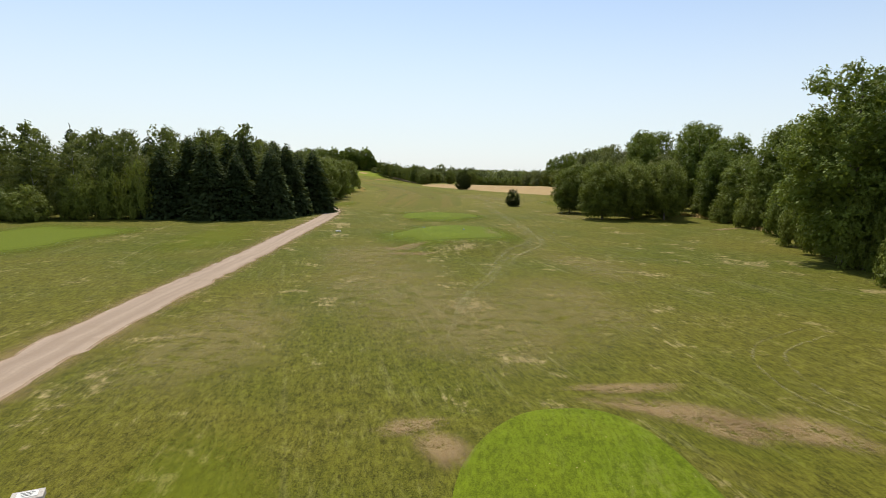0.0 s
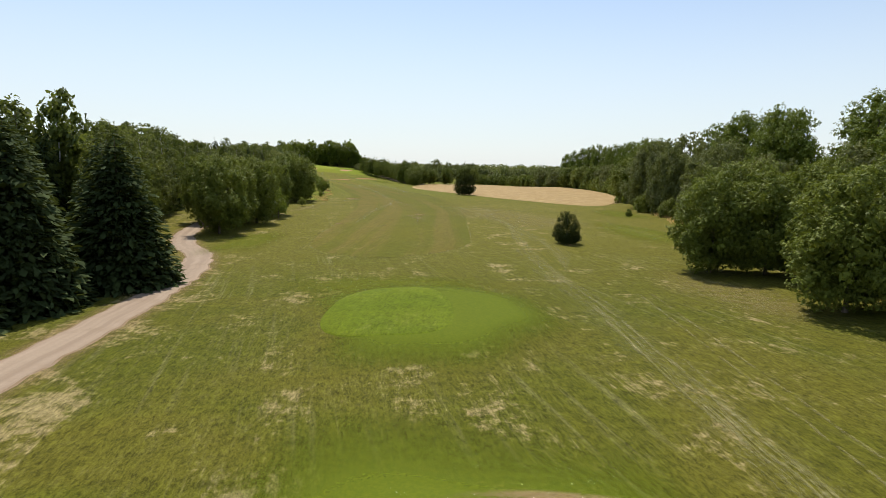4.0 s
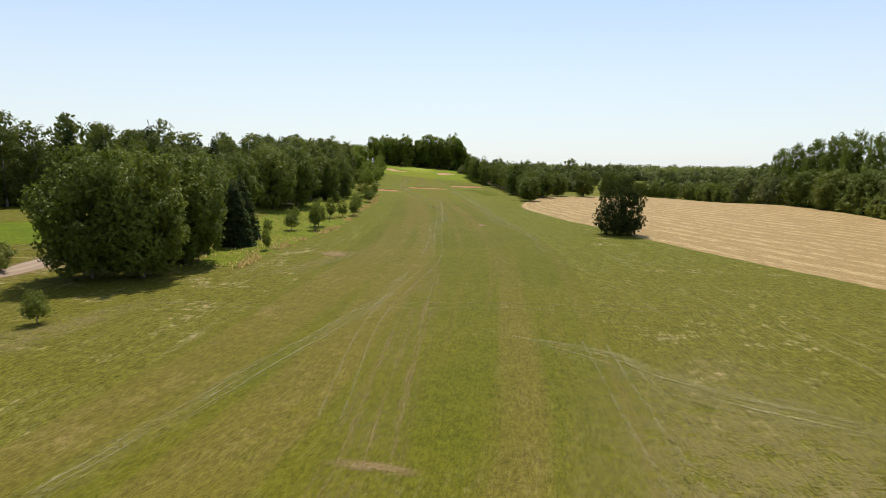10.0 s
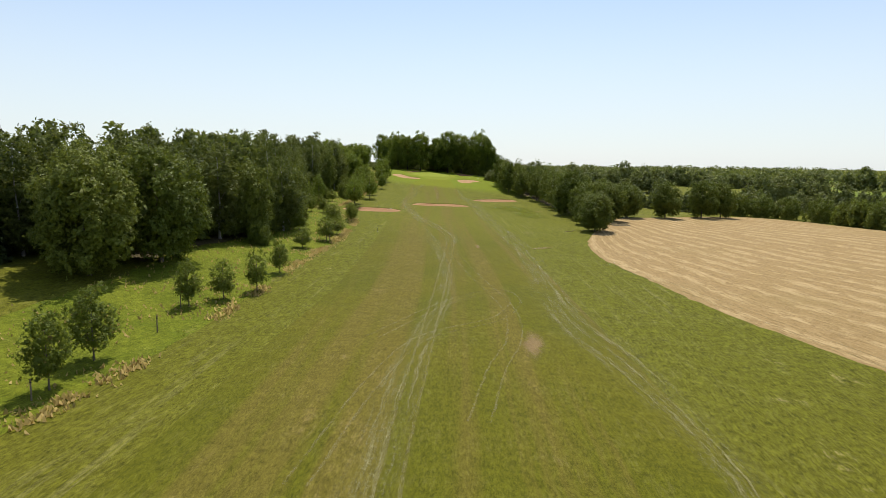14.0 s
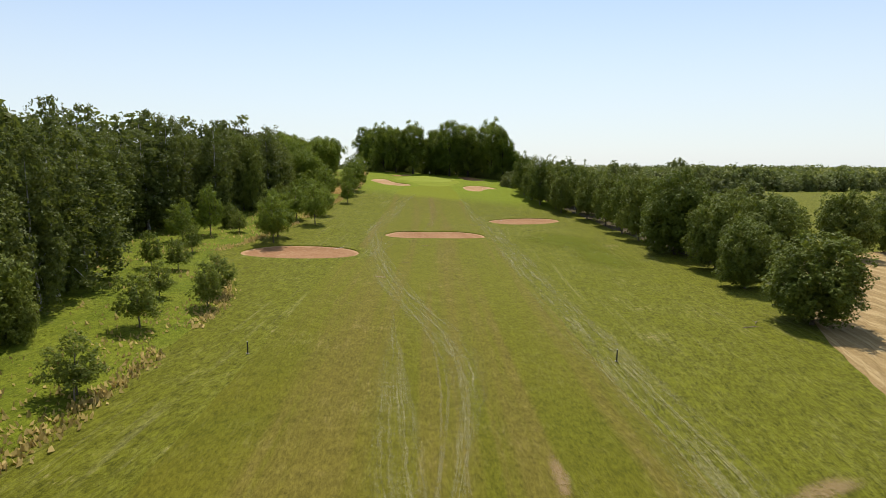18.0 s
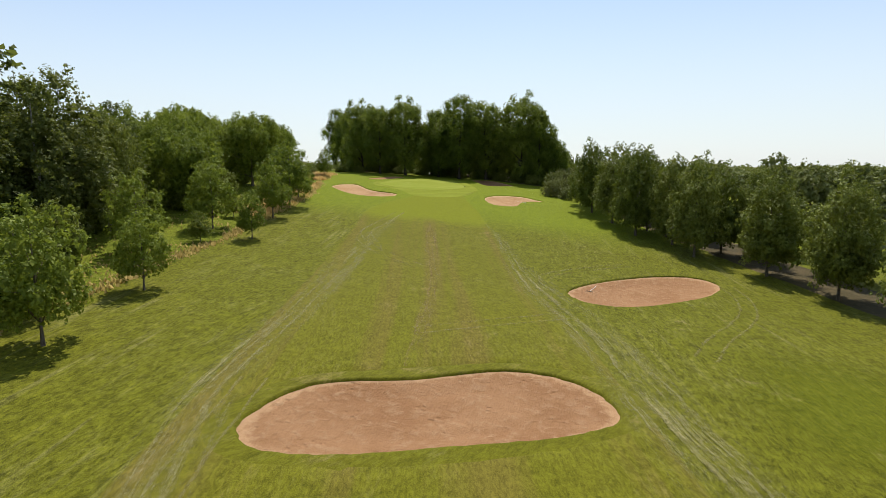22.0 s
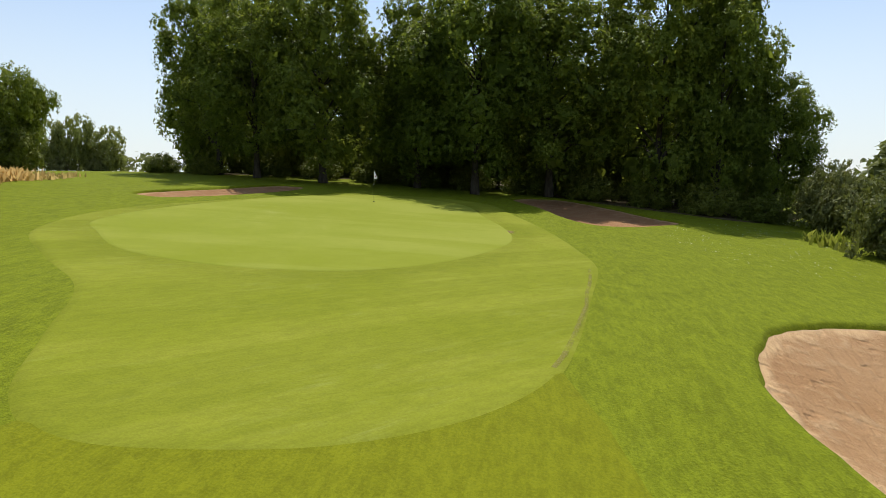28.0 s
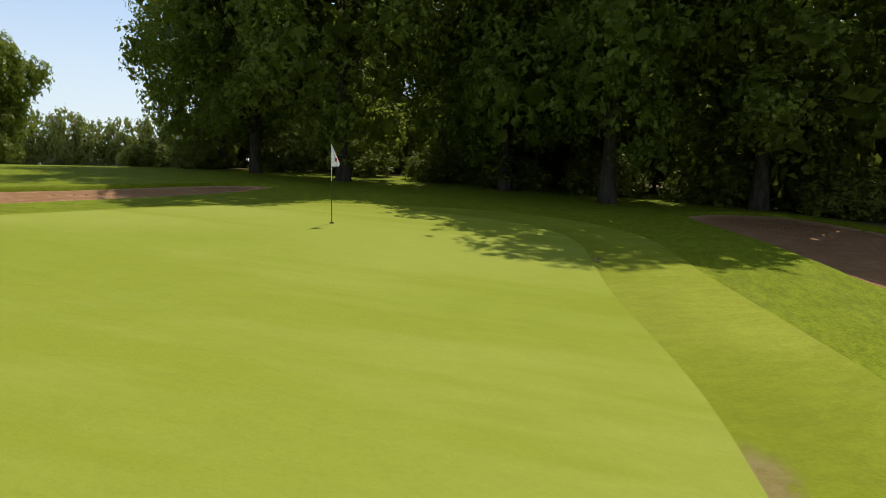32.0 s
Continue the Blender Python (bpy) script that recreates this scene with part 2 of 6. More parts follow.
def sand_material(name, low, high, pale):
    n = Nodes(name)
    at = n.t.nodes.new("ShaderNodeNewGeometry").outputs["Position"]
    big = n.noise(at, 0.28, 4.0, 0.6, 0.6)
    mid = n.noise(at, 1.9, 4.0, 0.6, 0.4)
    grain = n.noise(at, 24.0, 3.0, 0.7)
    color = n.mix(n.ramp(big, 0.35, 0.68), low, high)
    color = n.mix(n.ramp(mid, 0.48, 0.70, 0.0, 0.75), color, pale)
    color = n.mix(n.ramp(grain, 0.35, 0.7, 0.0, 0.35), color, (0.27, 0.14, 0.08))
    pit = n.t.nodes.new("ShaderNodeTexVoronoi")
    n.put(pit.inputs["Vector"], at)
    pit.inputs["Scale"].default_value = 2.1
    foot = n.ramp(pit.outputs["Distance"], 0.08, 0.34)
    trodden = n.ramp(n.noise(at, 0.5, 2.0), 0.42, 0.6)
    foot = n.math("ADD", n.math("MULTIPLY", n.math("SUBTRACT", foot, 1.0), trodden), 1.0)
    rim = n.t.nodes.new("ShaderNodeSeparateXYZ")
    n.put(rim.inputs[0], n.co.outputs["UV"])
    dusty = n.math("ADD", rim.outputs["X"], n.math("MULTIPLY", n.math("SUBTRACT", mid, 0.5), 0.16))
    color = n.mix(n.ramp(dusty, 0.90, 0.98, 0.0, 0.75), color, tuple(c * 1.22 for c in pale))
    rake = n.noise(n.mapping(at, (7.0, 0.6, 1), 30), 1.0, 3.0, 0.6, 0.4)
    color = n.mix(n.ramp(rake, 0.45, 0.7, 0.0, 0.3), color, low)
    n.bump(n.math("ADD", n.math("ADD", mid, n.math("MULTIPLY", foot, 0.45)), n.math("ADD", n.math("MULTIPLY", grain, 0.35), n.math("MULTIPLY", rake, 0.5))), 1.0, 0.16)
    return n.finish(color, 0.95, 0.1)


def gravel_material():
    n = Nodes("path_gravel")
    at, uv = n.co.outputs["Object"], n.co.outputs["UV"]
    ruts = n.noise(n.mapping(uv, (1.6, 0.03, 1)), 1.0, 3.0)
    grain = n.noise(at, 9.0, 4.0, 0.75)
    patch = n.noise(at, 0.5, 3.0)
    color = n.mix(n.ramp(ruts, 0.35, 0.65), (0.285, 0.205, 0.138), (0.375, 0.280, 0.195))
    color = n.mix(n.ramp(patch, 0.5, 0.72, 0.0, 0.6), color, (0.28, 0.20, 0.13))
    color = n.mix(n.ramp(grain, 0.40, 0.72, 0.0, 0.6), color, (0.25, 0.19, 0.135))
    n.bump(grain, 0.8, 0.04)
    return n.finish(color, 0.9, 0.2)


def soil_material(name, a, b, c):
    n = Nodes(name)
    at = n.co.outputs["Object"]
    color = n.mix(n.ramp(n.noise(at, 0.45, 4.0, 0.65, 0.4), 0.36, 0.66), a, b)
    grain = n.noise(at, 5.0, 4.0, 0.75)
    color = n.mix(n.ramp(grain, 0.45, 0.72, 0.0, 0.8), color, c)
    n.bump(grain, 0.8, 0.06)
    return n.finish(color, 0.9, 0.1)


def worn_material(name, color_a, color_b, cover, strength, soft=0.25):
    """Flattened, sun-bleached turf in broken streaks: the turf below shows through the gaps."""
    n = Nodes(name)
    at = n.co.outputs["Object"]
    grain = n.noise(at, 6.5, 5.0, 0.85)
    broken = n.noise(at, 0.75, 5.0, 0.7)
    color = n.mix(n.ramp(grain, 0.35, 0.7), color_a, color_b)
    n.finish(color, 0.9, 0.1)
    clear = n.t.nodes.new("ShaderNodeBsdfTransparent")
    blend = n.t.nodes.new("ShaderNodeMixShader")
    fac = n.math("ADD", n.math("MULTIPLY", grain, 0.8), n.math("MULTIPLY", broken, 0.9))
    edge = n.t.nodes.new("ShaderNodeSeparateXYZ")
    n.put(edge.inputs[0], n.co.outputs["UV"])
    fade = n.ramp(n.math("ABSOLUTE", edge.outputs["X"]), soft, 1.0, strength, 0.0)
    n.put(blend.inputs[0], n.math("MULTIPLY", n.ramp(fac, 1.12 - cover * 0.55, 1.30 - cover * 0.55), fade))
    n.t.links.new(clear.outputs[0], blend.inputs[1])
    n.t.links.new(n.bsdf.outputs[0], blend.inputs[2])
    n.t.links.new(blend.outputs[0], n.out.inputs["Surface"])
    return n.mat


def combed_material(name, color_a, color_b, strength):
    """Grass laid flat by many passing wheels: fine pale lines along a broad band, fading to its sides."""
    n = Nodes(name)
    uv = n.co.outputs["UV"]
    lines = n.noise(n.mapping(uv, (5.0, 0.045, 1)), 1.0, 6.0, 0.75, 0.25)
    broken = n.noise(n.mapping(uv, (1.2, 0.16, 1)), 1.0, 4.0, 0.7)
    grain = n.noise(n.co.outputs["Object"], 3.4, 4.0, 0.8)
    n.finish(n.mix(n.ramp(grain, 0.35, 0.7), color_a, color_b), 0.9, 0.1)
    edge = n.t.nodes.new("ShaderNodeSeparateXYZ")
    n.put(edge.inputs[0], uv)
    fade = n.ramp(n.math("ABSOLUTE", edge.outputs["X"]), 0.25, 1.0, strength, 0.0)
    cover = n.math("ADD", n.ramp(lines, 0.44, 0.64, 0.12, 0.9), n.ramp(grain, 0.4, 0.7, -0.15, 0.2))
    cover = n.math("MULTIPLY", cover, n.ramp(broken, 0.34, 0.62, 0.15, 1.0))
    clear = n.t.nodes.new("ShaderNodeBsdfTransparent")
    blend = n.t.nodes.new("ShaderNodeMixShader")
    n.put(blend.inputs[0], n.math("MULTIPLY", n.math("MAXIMUM", cover, 0.0), fade))
    n.t.links.new(clear.outputs[0], blend.inputs[1])
    n.t.links.new(n.bsdf.outputs[0], blend.inputs[2])
    n.t.links.new(blend.outputs[0], n.out.inputs["Surface"])
    return n.mat


def leaf_material(name, dark, light, gloss=0.75, through_light=0.42, dry=0.0, yellow=0.55):
    n = Nodes(name)
    info = n.t.nodes.new("ShaderNodeObjectInfo")
    geo = n.t.nodes.new("ShaderNodeNewGeometry")
    each = geo.outputs["Random Per Island"]
    color = n.mix(n.ramp(each, 0.0, 1.0, 0.12, 0.78), dark, light)
    tint = n.mix(info.outputs["Random"], (0.74, 0.80, 0.62), (1.28, 1.20, 1.12))
    color = n.mix(1.0, color, tint, "MULTIPLY")
    clump = n.noise(n.co.outputs["Object"], 0.9, 2.0)
    color = n.mix(n.ramp(clump, 0.4, 0.7, 0.0, 0.45), color, light)
    if dry:
        color = n.mix(n.ramp(each, 1 - dry, 1.0), color, (0.16, 0.09, 0.03))
    n.finish(color, gloss + 0.08, 0.16)
    glow = n.t.nodes.new("ShaderNodeBsdfTranslucent")
    n.t.links.new(n.mix(yellow, color, (0.24, 0.28, 0.03)), glow.inputs["Color"])
    blend = n.t.nodes.new("ShaderNodeMixShader")
    blend.inputs[0].default_value = through_light
    n.t.links.new(n.bsdf.outputs[0], blend.inputs[1])
    n.t.links.new(glow.outputs[0], blend.inputs[2])
    n.t.links.new(blend.outputs[0], n.out.inputs["Surface"])
    return n.mat


def bark_material(name, a, b, scale):
    n = Nodes(name)
    at = n.mapping(n.co.outputs["Object"], (scale, scale, scale * 0.25))
    grain = n.noise(at, 3.0, 4.0, 0.7, 0.5)
    n.bump(grain, 0.8, 0.04)
    return n.finish(n.mix(n.ramp(grain, 0.38, 0.62), a, b), 0.9, 0.15)


def plain(name, color, rough=0.6, metal=0.0, wear=0.15):
    n = Nodes(name)
    grime = n.noise(n.co.outputs["Object"], 14.0, 4.0, 0.65)
    dirt = tuple(c * 0.55 + 0.02 for c in color)
    return n.finish(n.mix(n.ramp(grime, 0.45, 0.75, 0.0, wear * 3), color, dirt), rough, 0.4, metal)


# bark darkened to carry the shade inside the oak copse
bark_oak_shaded = bark_material("shaded_oak_bark", (0.045, 0.036, 0.026), (0.085, 0.070, 0.050), 1.5)
hay, gravel = straw_material(), gravel_material()
red_sand = sand_material("red_sand", (0.310, 0.158, 0.070), (0.385, 0.210, 0.100), (0.43, 0.265, 0.140))
pale_sand = sand_material("pale_sand", (0.400, 0.228, 0.104), (0.490, 0.302, 0.150), (0.54, 0.365, 0.195))
# litter and soil; also laid as a dark tone for tree shade
litter = soil_material("litter_and_shade", (0.060, 0.050, 0.022), (0.095, 0.072, 0.034), (0.150, 0.108, 0.055))
track_grass = worn_material("flattened_grass", (0.25, 0.215, 0.085), (0.35, 0.30, 0.135), 0.72, 0.30)
straw_grass = worn_material("bleached_grass", (0.25, 0.190, 0.070), (0.34, 0.265, 0.115), 0.74, 0.34)
# wheel-flattened grass; the pale colour includes the sun's sheen on it
combed_sheen = combed_material("combed_sheen", (0.235, 0.208, 0.078), (0.325, 0.288, 0.130), 0.88)
combed_straw = combed_material("combed_straw", (0.250, 0.165, 0.070), (0.340, 0.235, 0.110), 0.6)
lush_grass = worn_material("lush_grass", (0.1198, 0.1399, 0.0053), (0.1658, 0.1773, 0.0074), 1.2, 0.5)
tee_turf = worn_material("tee_turf", (0.094, 0.124, 0.0050), (0.140, 0.164, 0.0080), 1.3, 0.88, 0.5)
collar_grass = worn_material("collar_grass", (0.160, 0.190, 0.0080), (0.180, 0.204, 0.0105), 1.6, 0.10, 0.88)
bare_grass = worn_material("scorched_grass", (0.30, 0.185, 0.085), (0.38, 0.265, 0.14), 0.8, 0.55)
leaf_hornbeam = leaf_material("hornbeam_leaf", (0.076, 0.096, 0.018), (0.230, 0.262, 0.046), 0.5, 0.28)
leaf_birch = leaf_material("birch_leaf", (0.056, 0.072, 0.019), (0.168, 0.190, 0.050), 0.5, 0.35)
leaf_oak = leaf_material("oak_leaf", (0.046, 0.070, 0.014), (0.265, 0.335, 0.052), 0.42, 0.55)
leaf_poplar = leaf_material("poplar_leaf", (0.078, 0.108, 0.017), (0.205, 0.255, 0.042), 0.45, 0.32)
leaf_willow = leaf_material("willow_leaf", (0.100, 0.112, 0.040), (0.240, 0.246, 0.092), 0.5, 0.26)
leaf_robinia = leaf_material("robinia_leaf", (0.095, 0.130, 0.018), (0.250, 0.310, 0.040), 0.5, 0.42)
leaf_spruce = leaf_material("spruce_needles", (0.0250, 0.0400, 0.0140), (0.0640, 0.0860, 0.0280), 0.85, 0.1)
leaf_pine = leaf_material("pine_needles", (0.0220, 0.0330, 0.0100), (0.0660, 0.0780, 0.0220), 0.85, 0.12)
leaf_hedge = leaf_material("hedge_leaf", (0.150, 0.170, 0.050), (0.330, 0.350, 0.120), 0.5, 0.5)
leaf_young = leaf_material("young_leaf", (0.085, 0.112, 0.022), (0.225, 0.262, 0.050), 0.5, 0.45, dry=0.06)
leaf_far = leaf_material("distant_leaf", (0.1014, 0.1211, 0.0439), (0.2130, 0.2247, 0.0862), 0.6, 0.3)
blade_green = leaf_material("tall_grass_blade", (0.24, 0.27, 0.035), (0.36, 0.36, 0.075), 0.6, 0.65, yellow=0.0)
blade_straw = leaf_material("straw_grass_blade", (0.46, 0.33, 0.13), (0.64, 0.47, 0.21), 0.7, 0.65, yellow=0.0)
bark = bark_material("grey_brown_bark", (0.10, 0.078, 0.055), (0.19, 0.155, 0.115), 1.5)
bark_birch = bark_material("white_birch_bark", (0.20, 0.18, 0.16), (0.62, 0.60, 0.56), 1.2)
wood_stake = bark_material("weathered_wood", (0.16, 0.12, 0.08), (0.30, 0.24, 0.17), 5.0)


# ---- ground form ----
def smooth(a, b, v):
    u = np.clip((v - a) / (b - a), 0, 1)
    return u * u * (3 - 2 * u)


PROFILE_S = (-60, 300, 345, 370, 385, 400, 424, 440, 460, 480, 492, 505, 530, 570, 640, 900)
PROFILE_Z = (0, -0.2, -0.3, 0.2, 0.75, 1.6, 2.3, 3.3, 5.0, 6.9, 7.7, 8.45, 9.4, 9.9, 7.5, 0)
run_s = np.linspace(-60, 900, 961)
run_z = np.interp(run_s, PROFILE_S, PROFILE_Z)
run_z = np.convolve(np.pad(run_z, 7, mode="edge"), np.hanning(17)[1:-1] / np.hanning(17).sum(), mode="valid")
MOUNDS = ((2.5, 76, 9, 14, 1.0), (-0.5, 112, 9, 9, 0.5), (4.2, 14, 6, 8.5, 0.3))


def height(x, y):
    """The ground: level at the tees, then a hill that climbs along the hole and falls off to its right."""
    x, y = np.asarray(x, float), np.asarray(y, float)
    s, w = 0.959 * y - 0.284 * x, 0.959 * x + 0.284 * y
    z = np.interp(s, run_s, run_z)
    z = z - 0.06 * smooth(340, 425, s) * np.clip(w - 60, -45, 160)
    z = np.logaddexp(z * 1.5, (-1.2 - 2.5 * smooth(120, 260, w)) * 1.5) / 1.5
    z = -np.logaddexp(-z * 2.5, -10.2 * 2.5) / 2.5
    z = z + 3.0 * smooth(-38, -80, x) * smooth(150, 215, y) * (1 - smooth(330, 400, y))
    for cx, cy, rx, ry, h in MOUNDS:
        d = ((x - cx) / rx) ** 2 + ((y - cy) / ry) ** 2
        z = z + h * (1 - smooth(0.35, 1.35, d))
    far = np.hypot(x + 30, y - 260)
    return z * (1 - smooth(500, 1200, far)) - 3.0 * smooth(500, 1200, far)


def closed_curve(points, count=120):
    """A smooth closed line through the points."""
    p = np.array(points, float)
    out, k = [], len(p)
    per = max(4, count // k)
    for i in range(k):
        a, b, c, d = p[i - 1], p[i], p[(i + 1) % k], p[(i + 2) % k]
        for u in np.arange(per) / per:
            out.append(0.5 * (2 * b + (c - a) * u + (2 * a - 5 * b + 4 * c - d) * u * u + (3 * b - a - 3 * c + d) * u ** 3))
    return np.array(out)


def open_curve(points, step=2.0):
    """A smooth open line through the points, about one vertex every step metres."""
    p = np.array(points, float)
    p = np.vstack([2 * p[0] - p[1], p, 2 * p[-1] - p[-2]])
    out = []
    for i in range(1, len(p) - 2):
        a, b, c, d = p[i - 1], p[i], p[i + 1], p[i + 2]
        per = max(2, int(np.hypot(*(c - b)[:2]) / step))
        for u in np.arange(per) / per:
            out.append(0.5 * (2 * b + (c - a) * u + (2 * a - 5 * b + 4 * c - d) * u * u + (3 * b - a - 3 * c + d) * u ** 3))
    return np.array(out + [p[-2]])


def mesh_of(name, verts, faces, material, uv=None, shade=True):
    """A mesh from arrays; every face has as many corners as the array has columns."""
    verts, faces = np.asarray(verts, np.float32), np.asarray(faces, np.int32)
    me = bpy.data.meshes.new(name)
    k = faces.shape[1]
    me.vertices.add(len(verts))
    me.vertices.foreach_set("co", verts.ravel())
    me.loops.add(faces.size)
    me.loops.foreach_set("vertex_index", faces.ravel())
    me.polygons.add(len(faces))
    me.polygons.foreach_set("loop_start", np.arange(len(faces), dtype=np.int32) * k)
    me.update(calc_edges=True)
    if uv is not None:
        layer = me.uv_layers.new(name="UVMap")
        layer.data.foreach_set("uv", np.asarray(uv, np.float32)[faces.ravel()].ravel())
    if shade:
        me.polygons.foreach_set("use_smooth", np.ones(len(faces), bool))
    me.materials.append(material)
    return me


def lattice(rows, cols):
    i = np.arange(rows * cols).reshape(rows, cols)
    return np.stack([i[:-1, :-1], i[:-1, 1:], i[1:, 1:], i[1:, :-1]], -1).reshape(-1, 4)


def surface(name, me, label, category):
    return tagged(new(name, me), label, category, kind="structure")


def strip(name, left, right, cross, lift, material, label, category, rag=0.0, unit=False, first=False):
    """A surface laid on the ground between two lines of as many points; uv runs in metres across, from the middle or the first line, and along."""
    left, right = np.array(left, float), np.array(right, float)
    n = len(left)
    if rag:
        for side in (left, right):
            side += np.array([[noise.noise((p[0] * 0.9, p[1] * 0.9, 3.0)), noise.noise((p[0] * 0.9, p[1] * 0.9, 9.0))] for p in side]) * rag
    u = np.linspace(0, 1, cross)[None, :, None]
    p = left[:, None] * (1 - u) + right[:, None] * u
    mid = (left + right) / 2
    along = np.concatenate([[0], np.cumsum(np.hypot(*np.diff(mid, axis=0).T))])
    width = np.hypot(*(right - left).T)
    uv = np.stack([(u[:, :, 0] - 0.5) * width[:, None], np.broadcast_to(along[:, None], (n, cross))], -1)
    if first:
        uv[..., 0] += width[:, None] / 2
    if unit:
        uv[..., 0] = 2 * u[:, :, 0] - 1
    z = height(p[..., 0], p[..., 1]) + lift
    z[:, 0] -= lift * 1.3
    z[:, -1] -= lift * 1.3
    if name == "fairway":
        for key in curves:
            z[inside(p[..., 0], p[..., 1], key)] -= 1.2
    verts = np.concatenate([p, z[..., None]], -1).reshape(-1, 3)
    f = lattice(n, cross)
    a, b, c = verts[f[0, 0]], verts[f[0, 1]], verts[f[0, 2]]
    if np.cross(b - a, c - b)[2] < 0:
        f = f[:, ::-1]
    return surface(name, mesh_of(name, verts, f, material, uv.reshape(-1, 2)), label, category)


def patch_mesh(name, curve, lift, material, rings=14, dip=None, start=0.0, end=1.0):
    """A patch round its middle, star-shaped, on the ground; dip(k) lowers it by its place between middle (0) and edge (1)."""
    mid = middle(curve)
    ks = np.linspace(start, end, rings) if start else 1 - (1 - np.linspace(0.0006, 1, rings)) ** 1.35
    p = mid + (curve - mid)[None] * ks[:, None, None]
    z = height(p[..., 0], p[..., 1]) + lift
    if dip is not None:
        z = z - dip(ks)[:, None]
    elif end == 1.0 and not start:
        hem = mid + (curve - mid) * (1 + 0.22 / np.hypot(*(curve - mid).T))[:, None]
        p = np.concatenate([p, hem[None]])
        z = np.concatenate([z, height(hem[:, 0], hem[:, 1])[None] - 0.03])
        ks, rings = np.append(ks, 1.0), rings + 1
    n = len(curve)
    verts = np.concatenate([p, z[..., None]], -1).reshape(-1, 3)
    i = np.arange(rings * n).reshape(rings, n)
    nxt = np.roll(i, -1, axis=1)
    f = np.stack([i[:-1], i[1:], nxt[1:], nxt[:-1]], -1).reshape(-1, 4)
    a, b, c = verts[f[0, 0]], verts[f[0, 1]], verts[f[0, 2]]
    if np.cross(b - a, c - b)[2] < 0:
        f = f[:, ::-1]
    uv = np.stack([np.repeat(ks, n), np.zeros(len(verts))], -1)
    return mesh_of(name, verts, f, material, uv)


BUNKERS = {}
BUNKERS["A"] = ((-72.3, 376.5), (-71.5, 381.5), (-67.5, 384.5), (-63, 385.6), (-60, 384), (-59.5, 381), (-61.5, 378), (-65.5, 375.2), (-70, 374))
BUNKERS["B"] = ((-62.2, 398.6), (-61.2, 402.6), (-57.3, 405), (-53, 408), (-49.5, 407.6), (-47.6, 404.6), (-49.6, 402), (-53.6, 399.6), (-57.6, 397.4), (-60.6, 396.8))
BUNKERS["C"] = ((-51.7, 427), (-49.4, 431.8), (-45, 436.4), (-41, 438.4), (-38.9, 436.4), (-40.2, 432), (-43.5, 427.6), (-47, 424.4), (-50, 424.2))
BUNKERS["D"] = ((-92.2, 468.4), (-95, 470.9), (-96.8, 473.1), (-97.5, 475.6), (-97, 478), (-95.4, 479.4), (-94.4, 478.9), (-92.6, 477), (-90.6, 474.6), (-88.2, 473.1), (-86.4, 472.9), (-84.5, 472.4), (-83.6, 471), (-83.6, 469.4), (-84.8, 467.7), (-86.8, 466.8), (-89.4, 466.8))
BUNKERS["E"] = ((-70.1, 478.9), (-68.7, 482.8), (-65, 484.4), (-62.4, 482.6), (-60.2, 480.3), (-63.2, 477.6), (-63.6, 472.4), (-65.6, 471.2), (-67.4, 471.8), (-69.3, 475.2))
BUNKERS["F"] = ((-98.4, 492.2), (-98.3, 496), (-97.8, 500.5), (-97.2, 505), (-95.4, 505.3), (-94, 502), (-93.9, 498.5), (-94.5, 494.6), (-96, 491.6))
BUNKERS["G"] = ((-80.8, 511.6), (-77.6, 516), (-73.6, 511.7), (-70.6, 506.8), (-69, 504.6), (-71, 500.9), (-73.4, 498.8), (-75.4, 500.1), (-77.7, 505))
curves = {k: closed_curve(v) for k, v in BUNKERS.items()}


def middle(c):
    """A place inside a closed line from which all of it is in sight."""
    m = c.mean(axis=0)
    return np.array((-91.9, 470.8)) if np.hypot(m[0] + 91.5, m[1] - 473) < 4 else m


def inside(x, y, key, grow=0.0):
    """Whether places lie inside a bunker's edge, or within grow metres of it."""
    c = curves[key]
    mid = middle(c)
    ang = np.arctan2(c[:, 1] - mid[1], c[:, 0] - mid[0])
    order = np.argsort(ang)
    rad = np.interp(np.arctan2(y - mid[1], x - mid[0]), ang[order], np.hypot(*(c - mid).T)[order], period=2 * math.pi)
    return np.hypot(x - mid[0], y - mid[1]) < rad + grow


def sunk(x, y):
    """How far the ground sheet dips to leave room for the bunkers."""
    drop = np.zeros_like(x)
    for key in curves:
        drop[inside(x, y, key)] = 0.8
    return drop


def spread(lo, hi, step, reach):
    mid = np.arange(lo, hi + step, step)
    grow = step * 1.22 ** np.arange(1, 60)
    out = np.cumsum(grow)
    out = out[out < reach]
    return np.concatenate([(lo - out)[::-1], mid, mid[-1] + out])


gx, gy = spread(-135, 95, 1.25, 4300), spread(-25, 560, 1.25, 4300)
mx, my = np.meshgrid(gx, gy)
mz = height(mx, my)
mz = mz - sunk(mx, my)
bumps = 0.05 * np.sin(mx * 0.31 + 1.3 * np.sin(my * 0.17)) * np.sin(my * 0.27 + np.sin(mx * 0.13))
mz = mz + bumps * (np.hypot(mx + 30, my - 260) > 330)
surface("ground", mesh_of("ground", np.stack([mx, my, mz], -1).reshape(-1, 3), lattice(len(gy), len(gx)), rough_grass),
        "mown rough grass, green with straw-dry patches and streaks", "ground")

